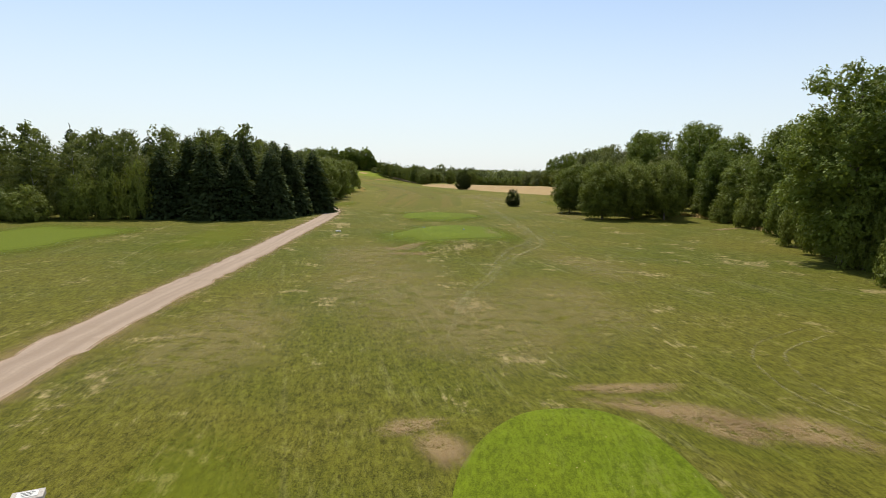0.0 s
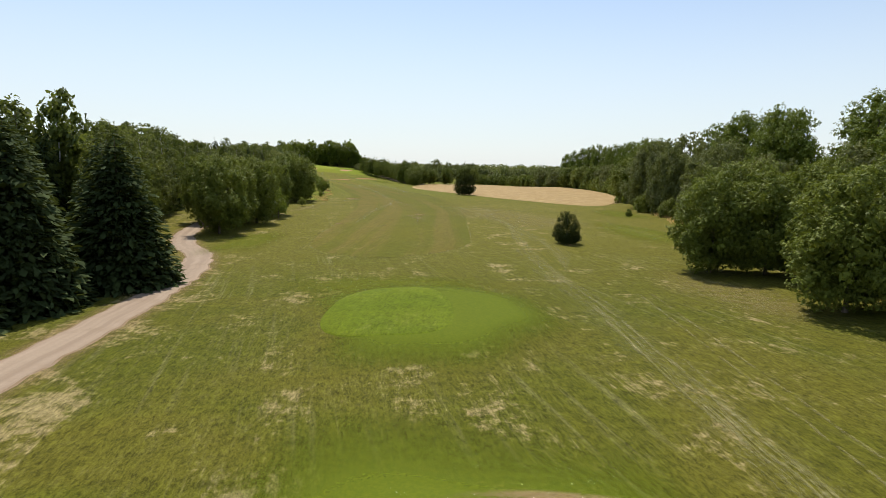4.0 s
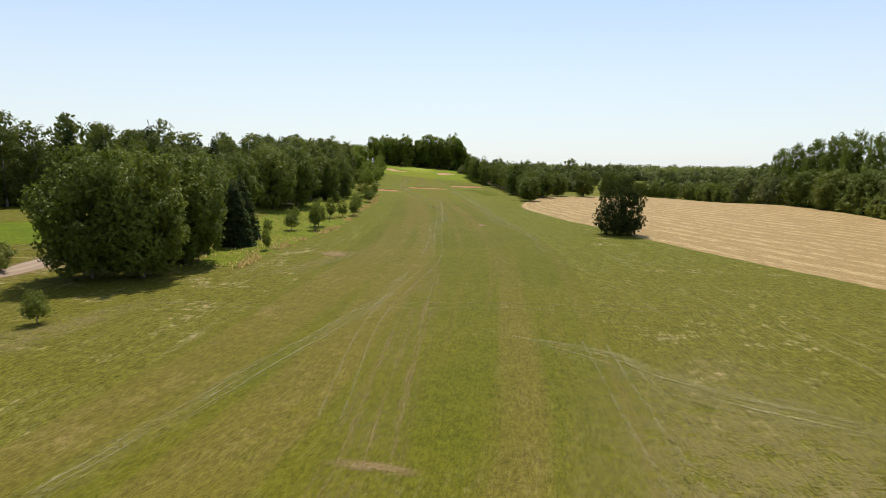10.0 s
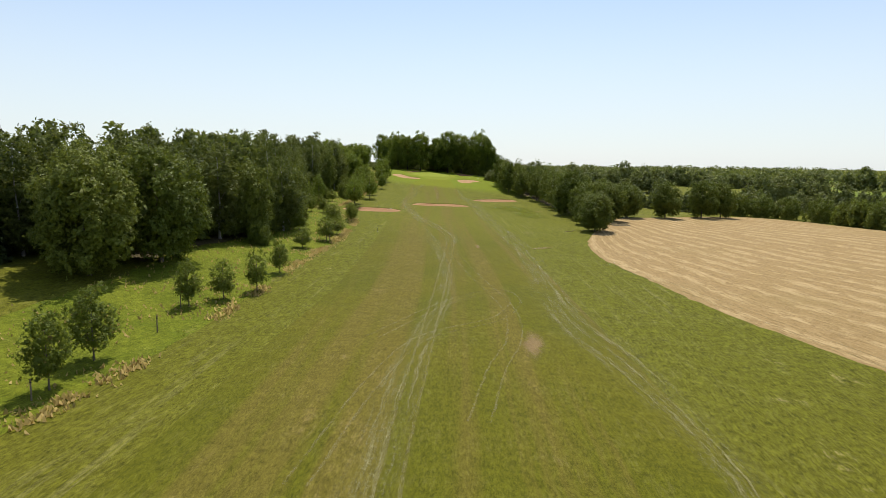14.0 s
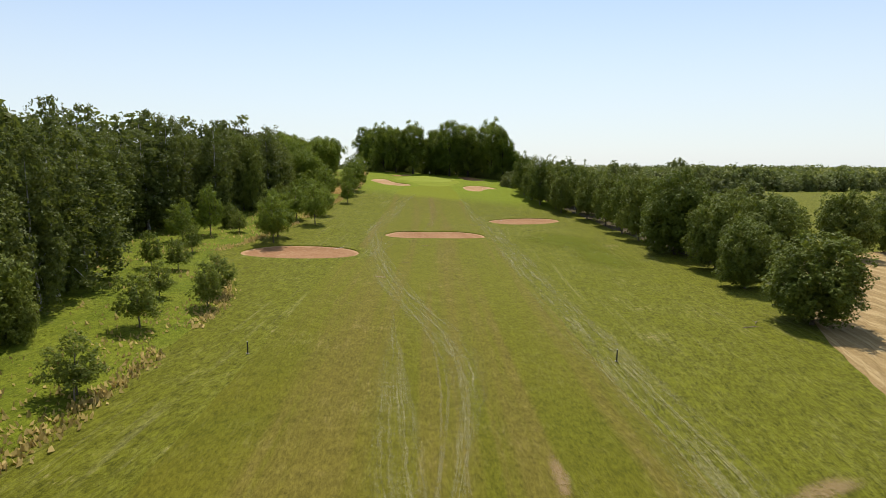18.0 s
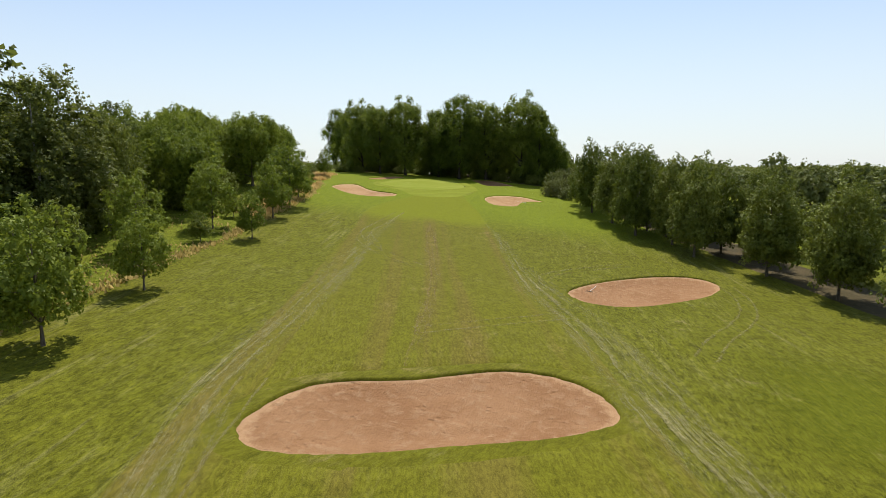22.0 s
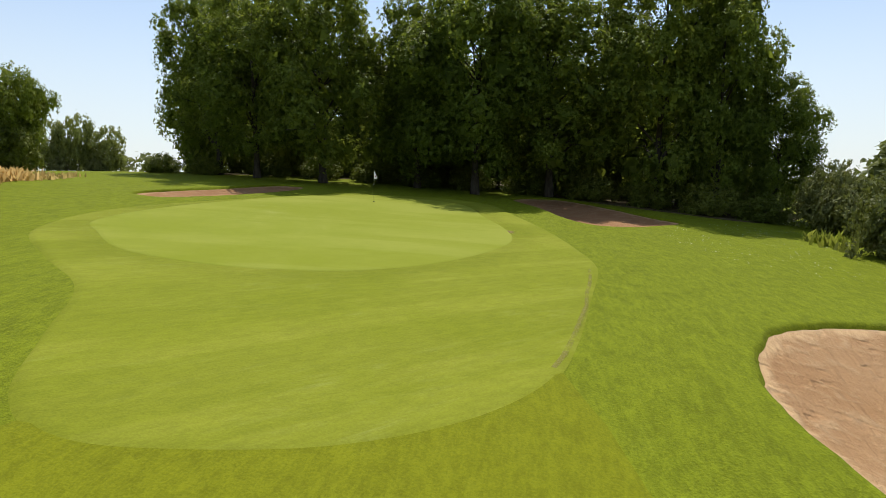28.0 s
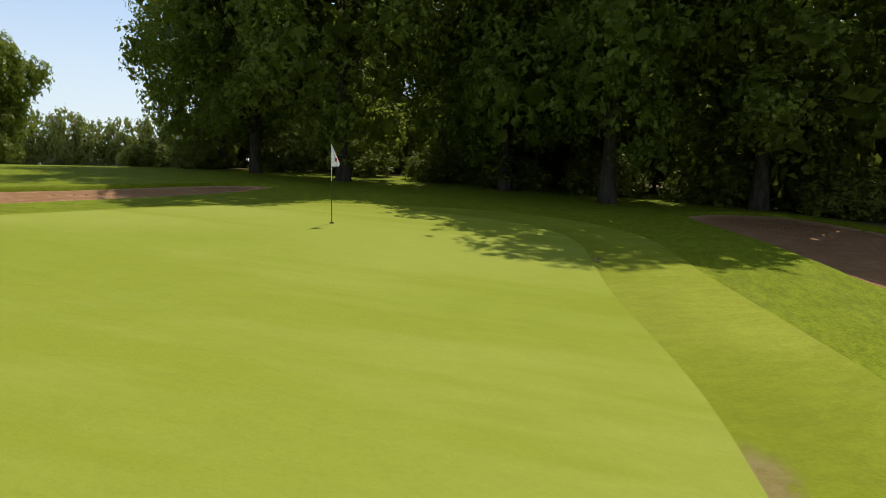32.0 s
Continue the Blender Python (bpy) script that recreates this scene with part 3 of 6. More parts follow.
# ---- mown surfaces ----
ys = np.linspace(137.7, 478.5, 342)
left_y = (137.6, 138.4, 141, 146, 159, 184, 202, 240, 262, 276, 302, 335, 372, 393, 418, 438, 454, 463, 470, 479)
left_x = (-7.3, -10.4, -14.2, -17.0, -18.4, -18.8, -19.8, -25.0, -29, -32, -37.7, -47, -58.3, -63.4, -71, -77, -82, -82.6, -81.2, -80)
right_y = (137.6, 138.4, 141, 146, 153, 173, 195, 209, 245, 262, 281, 320, 351, 404, 416, 437, 451, 463, 470, 479)
right_x = (-7.0, -4.0, -0.5, 3.2, 4.9, 5.3, 6.1, 6.7, 3, 0, -5.6, -17.2, -28, -46, -50, -58.2, -63, -67.4, -70.6, -74.4)
fl = np.stack([np.interp(ys, left_y, left_x), ys], -1)
fr = np.stack([np.interp(ys, right_y, right_x), ys], -1)
soft = np.hanning(9)[1:-1] / np.hanning(9).sum()
for side in (fl, fr):
    side[:, 0] = np.convolve(np.pad(side[:, 0], 3, mode="edge"), soft, mode="valid")
strip("fairway", fl, fr, 26, 0.03, fairway_grass, "close-mown fairway, olive green with brown scorch and mower streaks", "fairway", 0.18)
n_end = 36
rim = np.concatenate([fl[:n_end][::-1], fr[:n_end]])
rim_out = np.gradient(rim, axis=0)
rim_side = np.stack([-rim_out[:, 1], rim_out[:, 0]], -1) / (np.hypot(*rim_out.T)[:, None] + 1e-6)
strip("dry_rim", rim + rim_side * 0.14, rim - rim_side * 0.14, 5, 0.05, track_grass, "dry straw-coloured rim where the fairway begins", "turf rim", 0.2, True)
apron = closed_curve([(-81, 504), (-78.6, 499.5), (-76.3, 495), (-74.5, 490.4), (-73.6, 487.2), (-73.6, 483.2), (-73.7, 479), (-74, 476.8), (-74.9, 475), (-76.3, 473.6), (-78, 472.7), (-79.9, 472.2), (-81.6, 472.9), (-83.3, 474.9), (-85.4, 477.4), (-88.6, 479.2), (-92.2, 481.8), (-94, 486.8), (-92.8, 494), (-90, 502), (-85, 505.4)], 168)
surface("apron", patch_mesh("apron", apron, 0.045, apron_grass, 22), "pale green fringe turf round the putting green", "fringe")
green = closed_curve([(-92.2, 484.2), (-90.2, 482.4), (-87.6, 480.8), (-84.4, 480.5), (-81.9, 481.2), (-80.2, 482.3), (-78.6, 484.3), (-77.4, 487.6), (-77.1, 490.6), (-78, 493.7), (-79.8, 497.2), (-82.2, 502), (-85.6, 503.2), (-89.4, 501.4), (-91.8, 496.6), (-92.9, 489)], 180)
gm = green.mean(axis=0)
collar = green + (green - gm) / np.hypot(*(green - gm).T)[:, None] * 1.6
surface("collar", patch_mesh("collar", collar, 0.052, collar_grass, 30), "darker mown collar round the putting green", "collar")
surface("putting_green", patch_mesh("putting_green", green, 0.060, green_grass, 24), "smooth pale yellow-green putting green turf", "putting green")


def tee(cx, cy, rx, ry, label):
    a = np.linspace(0, 2 * math.pi, 64, endpoint=False)
    k = 1 + 0.06 * np.sin(3 * a + cx)
    power = 2 / 2.6
    c = np.stack([cx + rx * k * np.sign(np.cos(a)) * np.abs(np.cos(a)) ** power, cy + ry * k * np.sign(np.sin(a)) * np.abs(np.sin(a)) ** power], -1)
    return surface("tee", patch_mesh("tee", c, 0.0525, tee_grass, 16), label, "tee")


tee(4.3, 12.5, 3.7, 7.9, "bright green mown tee with a dry brown rim")
tee(0.4, 79.4, 3.3, 8.6, "green mown tee on a low mound with clover patches")
tee(-3.2, 112.5, 4.4, 7.4, "bright green mown tee of a shorter hole")
tee(-67, 241, 7, 8, "pale green mown tee in front of the wood")

# ---- gravel path ----
path_mid = open_curve([(-14, -22), (-17.4, 8), (-18.8, 23.5), (-19.4, 32), (-19.9, 46), (-20.2, 60), (-21, 78), (-21.6, 95), (-22.2, 108), (-22.8, 116), (-24.3, 126.5), (-27.6, 137.5), (-33, 146), (-38, 158), (-42, 176),
                       (-45.6, 194), (-48.8, 210.5), (-50.3, 219.6), (-51.2, 231.2), (-55, 242), (-62, 252), (-72, 262), (-86, 270)], 1.2)
way = np.gradient(path_mid, axis=0)
side = np.stack([-way[:, 1], way[:, 0]], -1) / np.hypot(*way.T)[:, None]
strip("path", path_mid + side * 1.65, path_mid - side * 1.65, 9, 0.035, gravel, "pale gravel cart path with worn edges", "path", 0.45)
strip("verge", path_mid + side * 2.9, path_mid - side * 2.9, 9, 0.02, bare_grass, "dry trodden verge along the gravel path", "verge", 0.5, True)

# ---- hay field ----
near_edge = open_curve([(54.5, 246), (45, 233), (38, 235), (27.5, 251), (15, 273.5), (7, 292), (0, 304.5), (-6, 320), (-11, 333), (-13.3, 348), (-13, 362)], 2.0)
far_edge = open_curve([(56, 250), (62, 265), (67, 290), (70, 320), (70, 350), (66, 375), (57, 396), (47, 418), (36, 431), (22, 430), (-8, 404)], 2.0)
m = 110
pick = lambda c: np.stack([np.interp(np.linspace(0, len(c) - 1, m), np.arange(len(c)), c[:, i]) for i in (0, 1)], -1)
strip("hay_field", pick(near_edge), pick(far_edge), 60, 0.05, hay, "mown hay field with curving straw-coloured swaths", "field", 0.5, first=True)

# ---- meadows in the plain ----
for cx, cy, rx, ry, turn in ((95, 560, 26, 70, -20), (190, 720, 60, 110, 10), (330, 560, 80, 90, 40), (150, 1000, 130, 90, 0), (420, 950, 140, 110, 20), (700, 700, 160, 140, 0)):
    a = np.linspace(0, 2 * math.pi, 48, endpoint=False)
    c = np.stack([rx * np.cos(a), ry * np.sin(a)], -1) * (1 + 0.18 * np.sin(2 * a + cx))[:, None]
    t = radians(turn)
    c = c @ np.array([[math.cos(t), math.sin(t)], [-math.sin(t), math.cos(t)]]) + (cx, cy)
    surface("meadow", patch_mesh("meadow", c, 0.12, field_grass, 14), "distant bright green pasture between hedges", "meadow")

# ---- unmown strip at the wood's edge ----
mow = open_curve([(-33, 238), (-35.8, 252), (-37, 264), (-38.6, 275), (-42.4, 294), (-46.5, 308), (-49.4, 321), (-52, 333), (-56.2, 347), (-59.5, 356), (-66, 364), (-72.6, 371), (-75, 378), (-76.6, 390),
                  (-80, 404), (-84, 418), (-86.6, 430), (-91, 447), (-95, 462), (-99.6, 474), (-104, 486), (-109, 498)], 2.0)
inner = open_curve([(-38, 238), (-45, 252), (-50, 264), (-54, 275), (-58, 294), (-62, 308), (-62, 321), (-63, 333), (-70, 347), (-76, 356), (-84, 364), (-90, 371), (-94, 378), (-96, 390),
                    (-100, 404), (-104, 418), (-108, 430), (-113, 447), (-117, 462), (-120, 474), (-122, 486), (-125, 498)], 2.0)
pick2 = lambda c, k: np.stack([np.interp(np.linspace(0, len(c) - 1, k), np.arange(len(c)), c[:, i]) for i in (0, 1)], -1)
mow, inner = pick2(mow, 150), pick2(inner, 150)
strip("unmown_strip", inner, mow, 14, 0.05, meadow_grass, "unmown meadow grass at the foot of the wood", "meadow", 0.7)

# ---- shaded bare floors under the trees, partly shade put into the colour ----
row_a = open_curve([(-13, 378), (-18, 392), (-24, 408), (-29.5, 424), (-37, 442), (-44.5, 457), (-50, 468), (-55, 479)], 2.0)
row_b = open_curve([(-4, 384), (-9, 398), (-14, 414), (-19, 430), (-27, 448), (-34.5, 463), (-40, 474), (-45, 485)], 2.0)
m = min(len(row_a), len(row_b))
# brown soil, and a dark tone painted for the row's shadow on grass
strip("row_shade_floor", row_a[:m] + (3.6, 1.2), row_b[:m], 8, 0.05, litter, "dark strip of leaf-strewn soil and painted shade under the tree row", "soil", 0.9)
# dark sheet in place of the shaded turf below the oaks
oak_shade_floor = closed_curve([(-112, 514), (-108, 515.6), (-103, 520), (-97, 526), (-90, 529), (-83, 523), (-76, 516.5), (-69, 512), (-64, 510), (-60, 516), (-58, 524), (-60, 540), (-80, 556), (-108, 550), (-120, 536), (-118, 521)], 128)
surface("oak_shade_floor", patch_mesh("oak_shade_floor", oak_shade_floor, 0.05, litter, 16), "dark litter-textured sheet standing in for shaded turf under the oaks", "soil")
wl = open_curve([(-36, 112), (-45, 112), (-60, 106), (-78, 104)], 3.0)
strip("conifer_floor", wl, wl + (-4, 26), 8, 0.04, litter, "needle-strewn soil under the conifers", "soil", 0.8)
left_wood_edge = np.array([p for p in inner if p[1] > 300])
strip("left_wood_floor", left_wood_edge + (-22, 4), left_wood_edge + (0.3, 0), 10, 0.045, litter, "shaded leaf litter on the wood floor", "soil", 1.0)


# ---- bunkers: turf lip and sand bowl ----
def bunker(curve, depth, label, sand, turf, reach=2.7):
    mid = middle(curve)
    base = new("bunker")
    base.location = (*mid, float(height(*mid)))
    tagged(base, label, "bunker")
    inv = Matrix.Translation(-base.location)
    wob = np.array([1 + 0.018 * noise.noise((p[0] * 1.7, p[1] * 1.7, 0)) + 0.008 * noise.noise((p[0] * 5, p[1] * 5, 2)) for p in curve])
    edge = mid + (curve - mid) * wob[:, None]
    out = (edge - mid) / np.hypot(*(edge - mid).T)[:, None]
    wide = np.append([-0.10, -0.02, 0.05, 0.16], 0.16 + (reach - 0.16) * np.array([0.1, 0.3, 0.57, 1.0]))
    ring = edge[None] + out[None] * wide[:, None, None]
    rise = np.array([-0.12, 0.0, 0.045, 0.055, 0.05, 0.043, 0.036, 0.0])
    zs = height(ring[..., 0], ring[..., 1]) + rise[:, None]
    i = np.arange(ring.shape[0] * len(edge)).reshape(ring.shape[0], -1)
    nx = np.roll(i, -1, axis=1)
    quads = np.stack([i[:-1], i[1:], nx[1:], nx[:-1]], -1).reshape(-1, 4)
    spin = np.cross(ring[1, 0] - ring[0, 0], ring[0, 1] - ring[0, 0])
    lip = mesh_of("lip", np.concatenate([ring, zs[..., None]], -1).reshape(-1, 3), quads if spin > 0 else quads[:, ::-1], turf)
    bowl = patch_mesh("sand", edge, 0.0, sand, 22, lambda k: 0.055 + depth * (1 - k ** 3) + 0.02 * np.sin(k * 14))
    for nm, me in (("lip", lip), ("sand", bowl)):
        o = new(nm, me)
        me.transform(inv)
        o.parent = base
        if nm == "sand":
            tagged(o, "raked reddish sand with footprints")
    return base


SAND = "grass-lipped bunker of reddish-brown sand"
for key, depth, note in (("A", 0.3, "oval "), ("B", 0.3, "long "), ("C", 0.3, "rounded "), ("D", 0.45, "kidney-shaped "), ("E", 0.45, "notched "), ("F", 0.35, "half-shaded "), ("G", 0.4, "tree-shaded ")):
    bunker(curves[key], depth, note + SAND, pale_sand if key in "DE" else red_sand, *((lip_grass, 1.7) if key == "B" else (rough_grass, 2.7)))


# ---- tyre tracks and scorched patches ----
def track(points, gauge, wide, label="pale tyre tracks pressed into the grass", material=None):
    c = open_curve(points, 1.0)
    d = np.gradient(c, axis=0)
    s = np.stack([-d[:, 1], d[:, 0]], -1) / np.hypot(*d.T)[:, None]
    for off in ((-gauge / 2, gauge / 2) if gauge else (0,)):
        strip("tyre_track", c + s * (off + wide / 2), c + s * (off - wide / 2), 5, 0.055, material or track_grass, label, "tyre track", 0.12, True)


track([(26, 60), (18.4, 62.4), (15.6, 72), (16.5, 92), (18, 120)], 1.1, 0.3)
track([(18, 17), (15.6, 23), (17, 29), (22, 33)], 1.5, 0.28)
track([(34, 190), (32, 176), (36, 162), (46, 156)], 1.3, 0.35)
track([(-8, 206), (-12, 224), (-14, 250), (-20, 276), (-26.5, 304), (-33, 331), (-38, 350), (-49, 369), (-57.3, 384), (-59, 394)], 1.1, 0.3)
track([(-16, 276), (-16.6, 284), (-16.6, 291), (-18.6, 300), (-24, 312), (-32.4, 331)], 1.15, 0.26)
track([(-27, 288), (-24.6, 300), (-21, 307), (-18.4, 303), (-19, 296), (-23.2, 289), (-23.4, 280), (-22, 268)], 1.0, 0.28)
track([(-30, 318), (-34, 336), (-40, 354), (-50, 372), (-60, 390), (-64, 402)], 1.2, 0.25)
track([(-73.7, 486.6), (-73.62, 484.6), (-73.62, 482), (-73.7, 479), (-73.9, 477.4)], 0, 0.2, "thin dry line along the edge of the fringe turf", straw_grass)
track([(-71, 432.5), (-72.6, 436), (-74.8, 439), (-76.4, 443), (-76, 449)], 1.2, 0.3)
track([(-30, 221.5), (-18, 225), (-7, 228), (3, 230), (14, 232)], 1.7, 0.22)
track([(-10, 330), (-4, 318), (4, 302), (10, 290)], 1.3, 0.3)


def sweep(points, wide, lift, material=None, label="broad pale sweep of wheel-flattened grass, sun sheen put into its colour"):
    c = open_curve(points, 1.2)
    d = np.gradient(c, axis=0)
    s = np.stack([-d[:, 1], d[:, 0]], -1) / np.hypot(*d.T)[:, None]
    u = np.linspace(0, 1, len(c))
    half = (wide / 2 * np.clip(np.minimum(u, 1 - u) * 6, 0.12, 1))[:, None]
    strip("wheel_sweep", c + s * half, c - s * half, 11, lift, material or combed_sheen, label, "wheel sweep", 0.25, True)


sweep([(-1.6, 258), (-4.2, 274), (-8.3, 287), (-13.5, 300), (-22, 334), (-27.5, 351.5), (-31, 362), (-35, 374), (-42.5, 396.5), (-46.1, 406.5), (-49.4, 416.4), (-55.6, 430.2), (-61, 446), (-64.5, 454)], 5.0, 0.062)
sweep([(-33.1, 332), (-36.1, 347), (-39.7, 354.8), (-44.1, 361.3), (-50.2, 370), (-57.5, 383.6), (-61.6, 392.6), (-65, 400), (-67.3, 409.3), (-71.3, 425.9), (-74, 436.9), (-76.8, 456)], 3.8, 0.066)
sweep([(-15.9, 250), (-18.7, 266.9), (-22.2, 282.4), (-25.8, 303.4), (-31, 322), (-38.7, 341.5), (-46, 360)], 3.2, 0.07)
sweep([(-3.5, 176), (-4.3, 196), (-7.1, 213), (-10.6, 232), (-13.9, 251.2)], 4.5, 0.058, combed_straw, "brown scorched band along the fairway's middle")
sweep([(-1.6, 220.8), (4.3, 218), (7.1, 215), (12.7, 211.8), (20.6, 209.5), (30, 207)], 4.4, 0.066)
sweep([(-15.1, 178), (-15.2, 194), (-14.5, 210), (-13.5, 226), (-15, 244)], 2.2, 0.062)
sweep([(0.3, 30), (1.7, 40.2), (3.8, 47.2), (7, 60.9), (11.4, 70.9), (12.6, 80), (12.8, 94.6), (12.5, 114), (11.1, 136.3), (13.1, 178)], 3.6, 0.062)
sweep([(-58, 406), (-60.2, 416.4), (-62.8, 426), (-66.5, 437), (-71.4, 451)], 2.0, 0.07, combed_straw, "brown scorched band along the fairway's middle")
sweep([(13.6, 130), (15.4, 146), (14, 164), (12, 182), (10, 200)], 3.4, 0.07)
track([(-59.5, 411.9), (-56.3, 414.9), (-51.3, 419.5)], 1.2, 0.3)
track([(-47, 440), (-49.1, 437.9), (-53.5, 432.5), (-53.8, 429.3), (-52.2, 426.5)], 1.0, 0.3)
track([(-43, 414), (-41.8, 418), (-38.7, 425.5), (-37.8, 431.2), (-38.4, 436)], 1.2, 0.3)
track([(-77.3, 456), (-75.8, 440.8), (-73, 435.2), (-69.7, 432.1), (-65.3, 429)], 1.2, 0.32)
track([(3.8, 221), (6.6, 204.5), (8.9, 197.5), (10.5, 192), (14, 176)], 1.4, 0.34)


def scorch(cx, cy, rx, ry, turn=0.0, material=None, name="scorched_patch", label="sun-scorched bare patch in the grass"):
    a = np.linspace(0, 2 * math.pi, 40, endpoint=False)
    k = np.array([1 + 0.35 * noise.noise((math.cos(v) * 1.6 + cx, math.sin(v) * 1.6 + cy, 0.5)) for v in a])
    c = np.stack([rx * np.cos(a) * k, ry * np.sin(a) * k], -1)
    t = radians(turn)
    c = c @ np.array([[math.cos(t), math.sin(t)], [-math.sin(t), math.cos(t)]]) + (cx, cy)
    surface(name, patch_mesh(name, c, 0.051 if material is None else 0.038 + 0.0018 * (int(abs(cx * 7 + cy * 3)) % 7), material or bare_grass, 10), label, name.replace("_", " "))


# round the tees and on the first half of the fairway
for row in ((9, 21, 4.6, 1.5, -12), (13, 19.6, 2.8, 1.8, -20), (0, 17.6, 1.0, 2.2, 20), (7.6, 23.4, 3.4, 0.8, 5), (-4.4, 66, 3.6, 1.8, 8), (-1, 19.4, 1.8, 1.0, 10), (10.6, 19.6, 1.6, 1.8, 30), (-3.6, 62, 3.4, 1.2, 0), (4, 88, 3.6, 0.6, 0), (-18, 174.8, 1.2, 1.0, 0), (-4.6, 189, 1.5, 0.7, 0), (-4, 196, 1.2, 0.8, 0), (-9.6, 172, 1.6, 0.6, 0), (48, 97, 5.5, 1.2, 35)):
    scorch(*row)
# further on and by the green
for row in ((-27, 250, 2.6, 3.4, 14), (-15, 290, 1.0, 3.6, 10), (-30, 338, 0.5, 2.2, 15), (-52, 372, 0.9, 0.5, 0), (-53.5, 392.6, 0.9, 0.5, 0), (-52.4, 380.6, 0.7, 0.5, 0), (-20, 340, 2.5, 0.8, 40), (-85, 490.5, 0.14, 0.12, 0), (-6.6, 189.6, 1.3, 0.6, 10), (-4.4, 195.2, 1.4, 1.4, 20), (-4.6, 202.6, 2.0, 0.6, 0), (-9.2, 183.4, 1.0, 0.7, 0), (-5.9, 193.6, 0.8, 0.8, 0), (-77.6, 492.8, 0.3, 0.7, 20), (-83.2, 497.5, 0.2, 0.16, 0), (-80.7, 499.6, 0.16, 0.3, 20), (-82.4, 499.2, 0.2, 0.12, 0)):
    scorch(*row)

for row in ((-4, 46, 9, 20, 8), (3, 34, 7, 12, 14), (-9, 62, 7, 12, 0), (10, 204, 10, 22, 0), (20, 186, 10, 22, 6), (-32, 212, 3, 14, -6), (-26, 245, 2.5, 14, -8), (-12, 30, 6, 12, 0), (26, 120, 6, 14, 20), (2.6, 66, 3.4, 1.4, 0), (6.4, 76, 1.0, 6.5, 4), (9, 40, 6, 13, 6), (14, 56, 5, 12, 10)):
    scorch(*row, straw_grass, "bleached_patch", "straw-bleached dry patch in the rough")
for row in ((-52, 70, 14, 20, 0), (0.8, 78, 10.5, 18, 0), (0.5, 112.5, 10.5, 12, 0)):
    scorch(*row, tee_turf, "tee_mound", "bright lime-green watered turf over the tee mound")
for row in ((-3, 122, 12, 8, 0), (-7, 14, 3.5, 6, 20), (-30, 74, 7, 22, 4), (34, 168, 8, 20, 10), (42, 205, 7, 16, 0), (-26, 150, 5, 14, 0), (-36, 408, 7, 12, 20), (-30, 396, 5, 12, 20)):
    scorch(*row, lush_grass, "lush_patch", "lush green patch of well-watered turf")


# ---- trees ----
def tube(path, radii, sides=7):
    """Vertices and faces of a tapered limb along a line."""
    path, radii = np.array(path, float), np.array(radii, float)
    d = np.gradient(path, axis=0)
    d /= np.linalg.norm(d, axis=1)[:, None] + 1e-9
    ref = np.where(np.abs(d[:, 2:3]) > 0.9, np.array([[1.0, 0, 0]]), np.array([[0, 0, 1.0]]))
    u = np.cross(d, ref)
    u /= np.linalg.norm(u, axis=1)[:, None] + 1e-9
    v = np.cross(d, u)
    a = np.linspace(0, 2 * math.pi, sides, endpoint=False)
    ring = np.cos(a)[None, :, None] * u[:, None] + np.sin(a)[None, :, None] * v[:, None]
    verts = (path[:, None] + ring * radii[:, None, None]).reshape(-1, 3)
    i = np.arange(len(path) * sides).reshape(len(path), sides)
    nx = np.roll(i, -1, axis=1)
    return verts, np.stack([i[:-1], nx[:-1], nx[1:], i[1:]], -1).reshape(-1, 4)


def join(parts):
    vs, fs, k = [], [], 0
    for v, f in parts:
        vs.append(v)
        fs.append(f + k)
        k += len(v)
    return np.vstack(vs), np.vstack(fs)


def leaves(rng, centres, normals, size, long=1.5, spread_size=0.5, axis=None):
    """One four-cornered leaf spray at each centre, facing its normal."""
    n = len(centres)
    normals = normals / (np.linalg.norm(normals, axis=1)[:, None] + 1e-9)
    r = rng.normal(size=(n, 3)) if axis is None else axis + 0.25 * rng.normal(size=(n, 3))
    u = r - normals * (r * normals).sum(1)[:, None]
    u /= np.linalg.norm(u, axis=1)[:, None] + 1e-9
    v = np.cross(normals, u)
    s = size * (1 + spread_size * (rng.random(n) * 2 - 1))[:, None]
    a, b = u * s * long * 0.5, v * s * 0.5
    bend = normals * s * 0.16
    verts = np.stack([centres - a - bend, centres + b * 0.9 + a * 0.1, centres + a - bend, centres - b * 0.9 + a * 0.1], 1)
    verts = (verts + rng.normal(size=verts.shape) * (s * 0.16)[:, None]).reshape(-1, 3)
    return verts, np.arange(4 * n).reshape(n, 4)


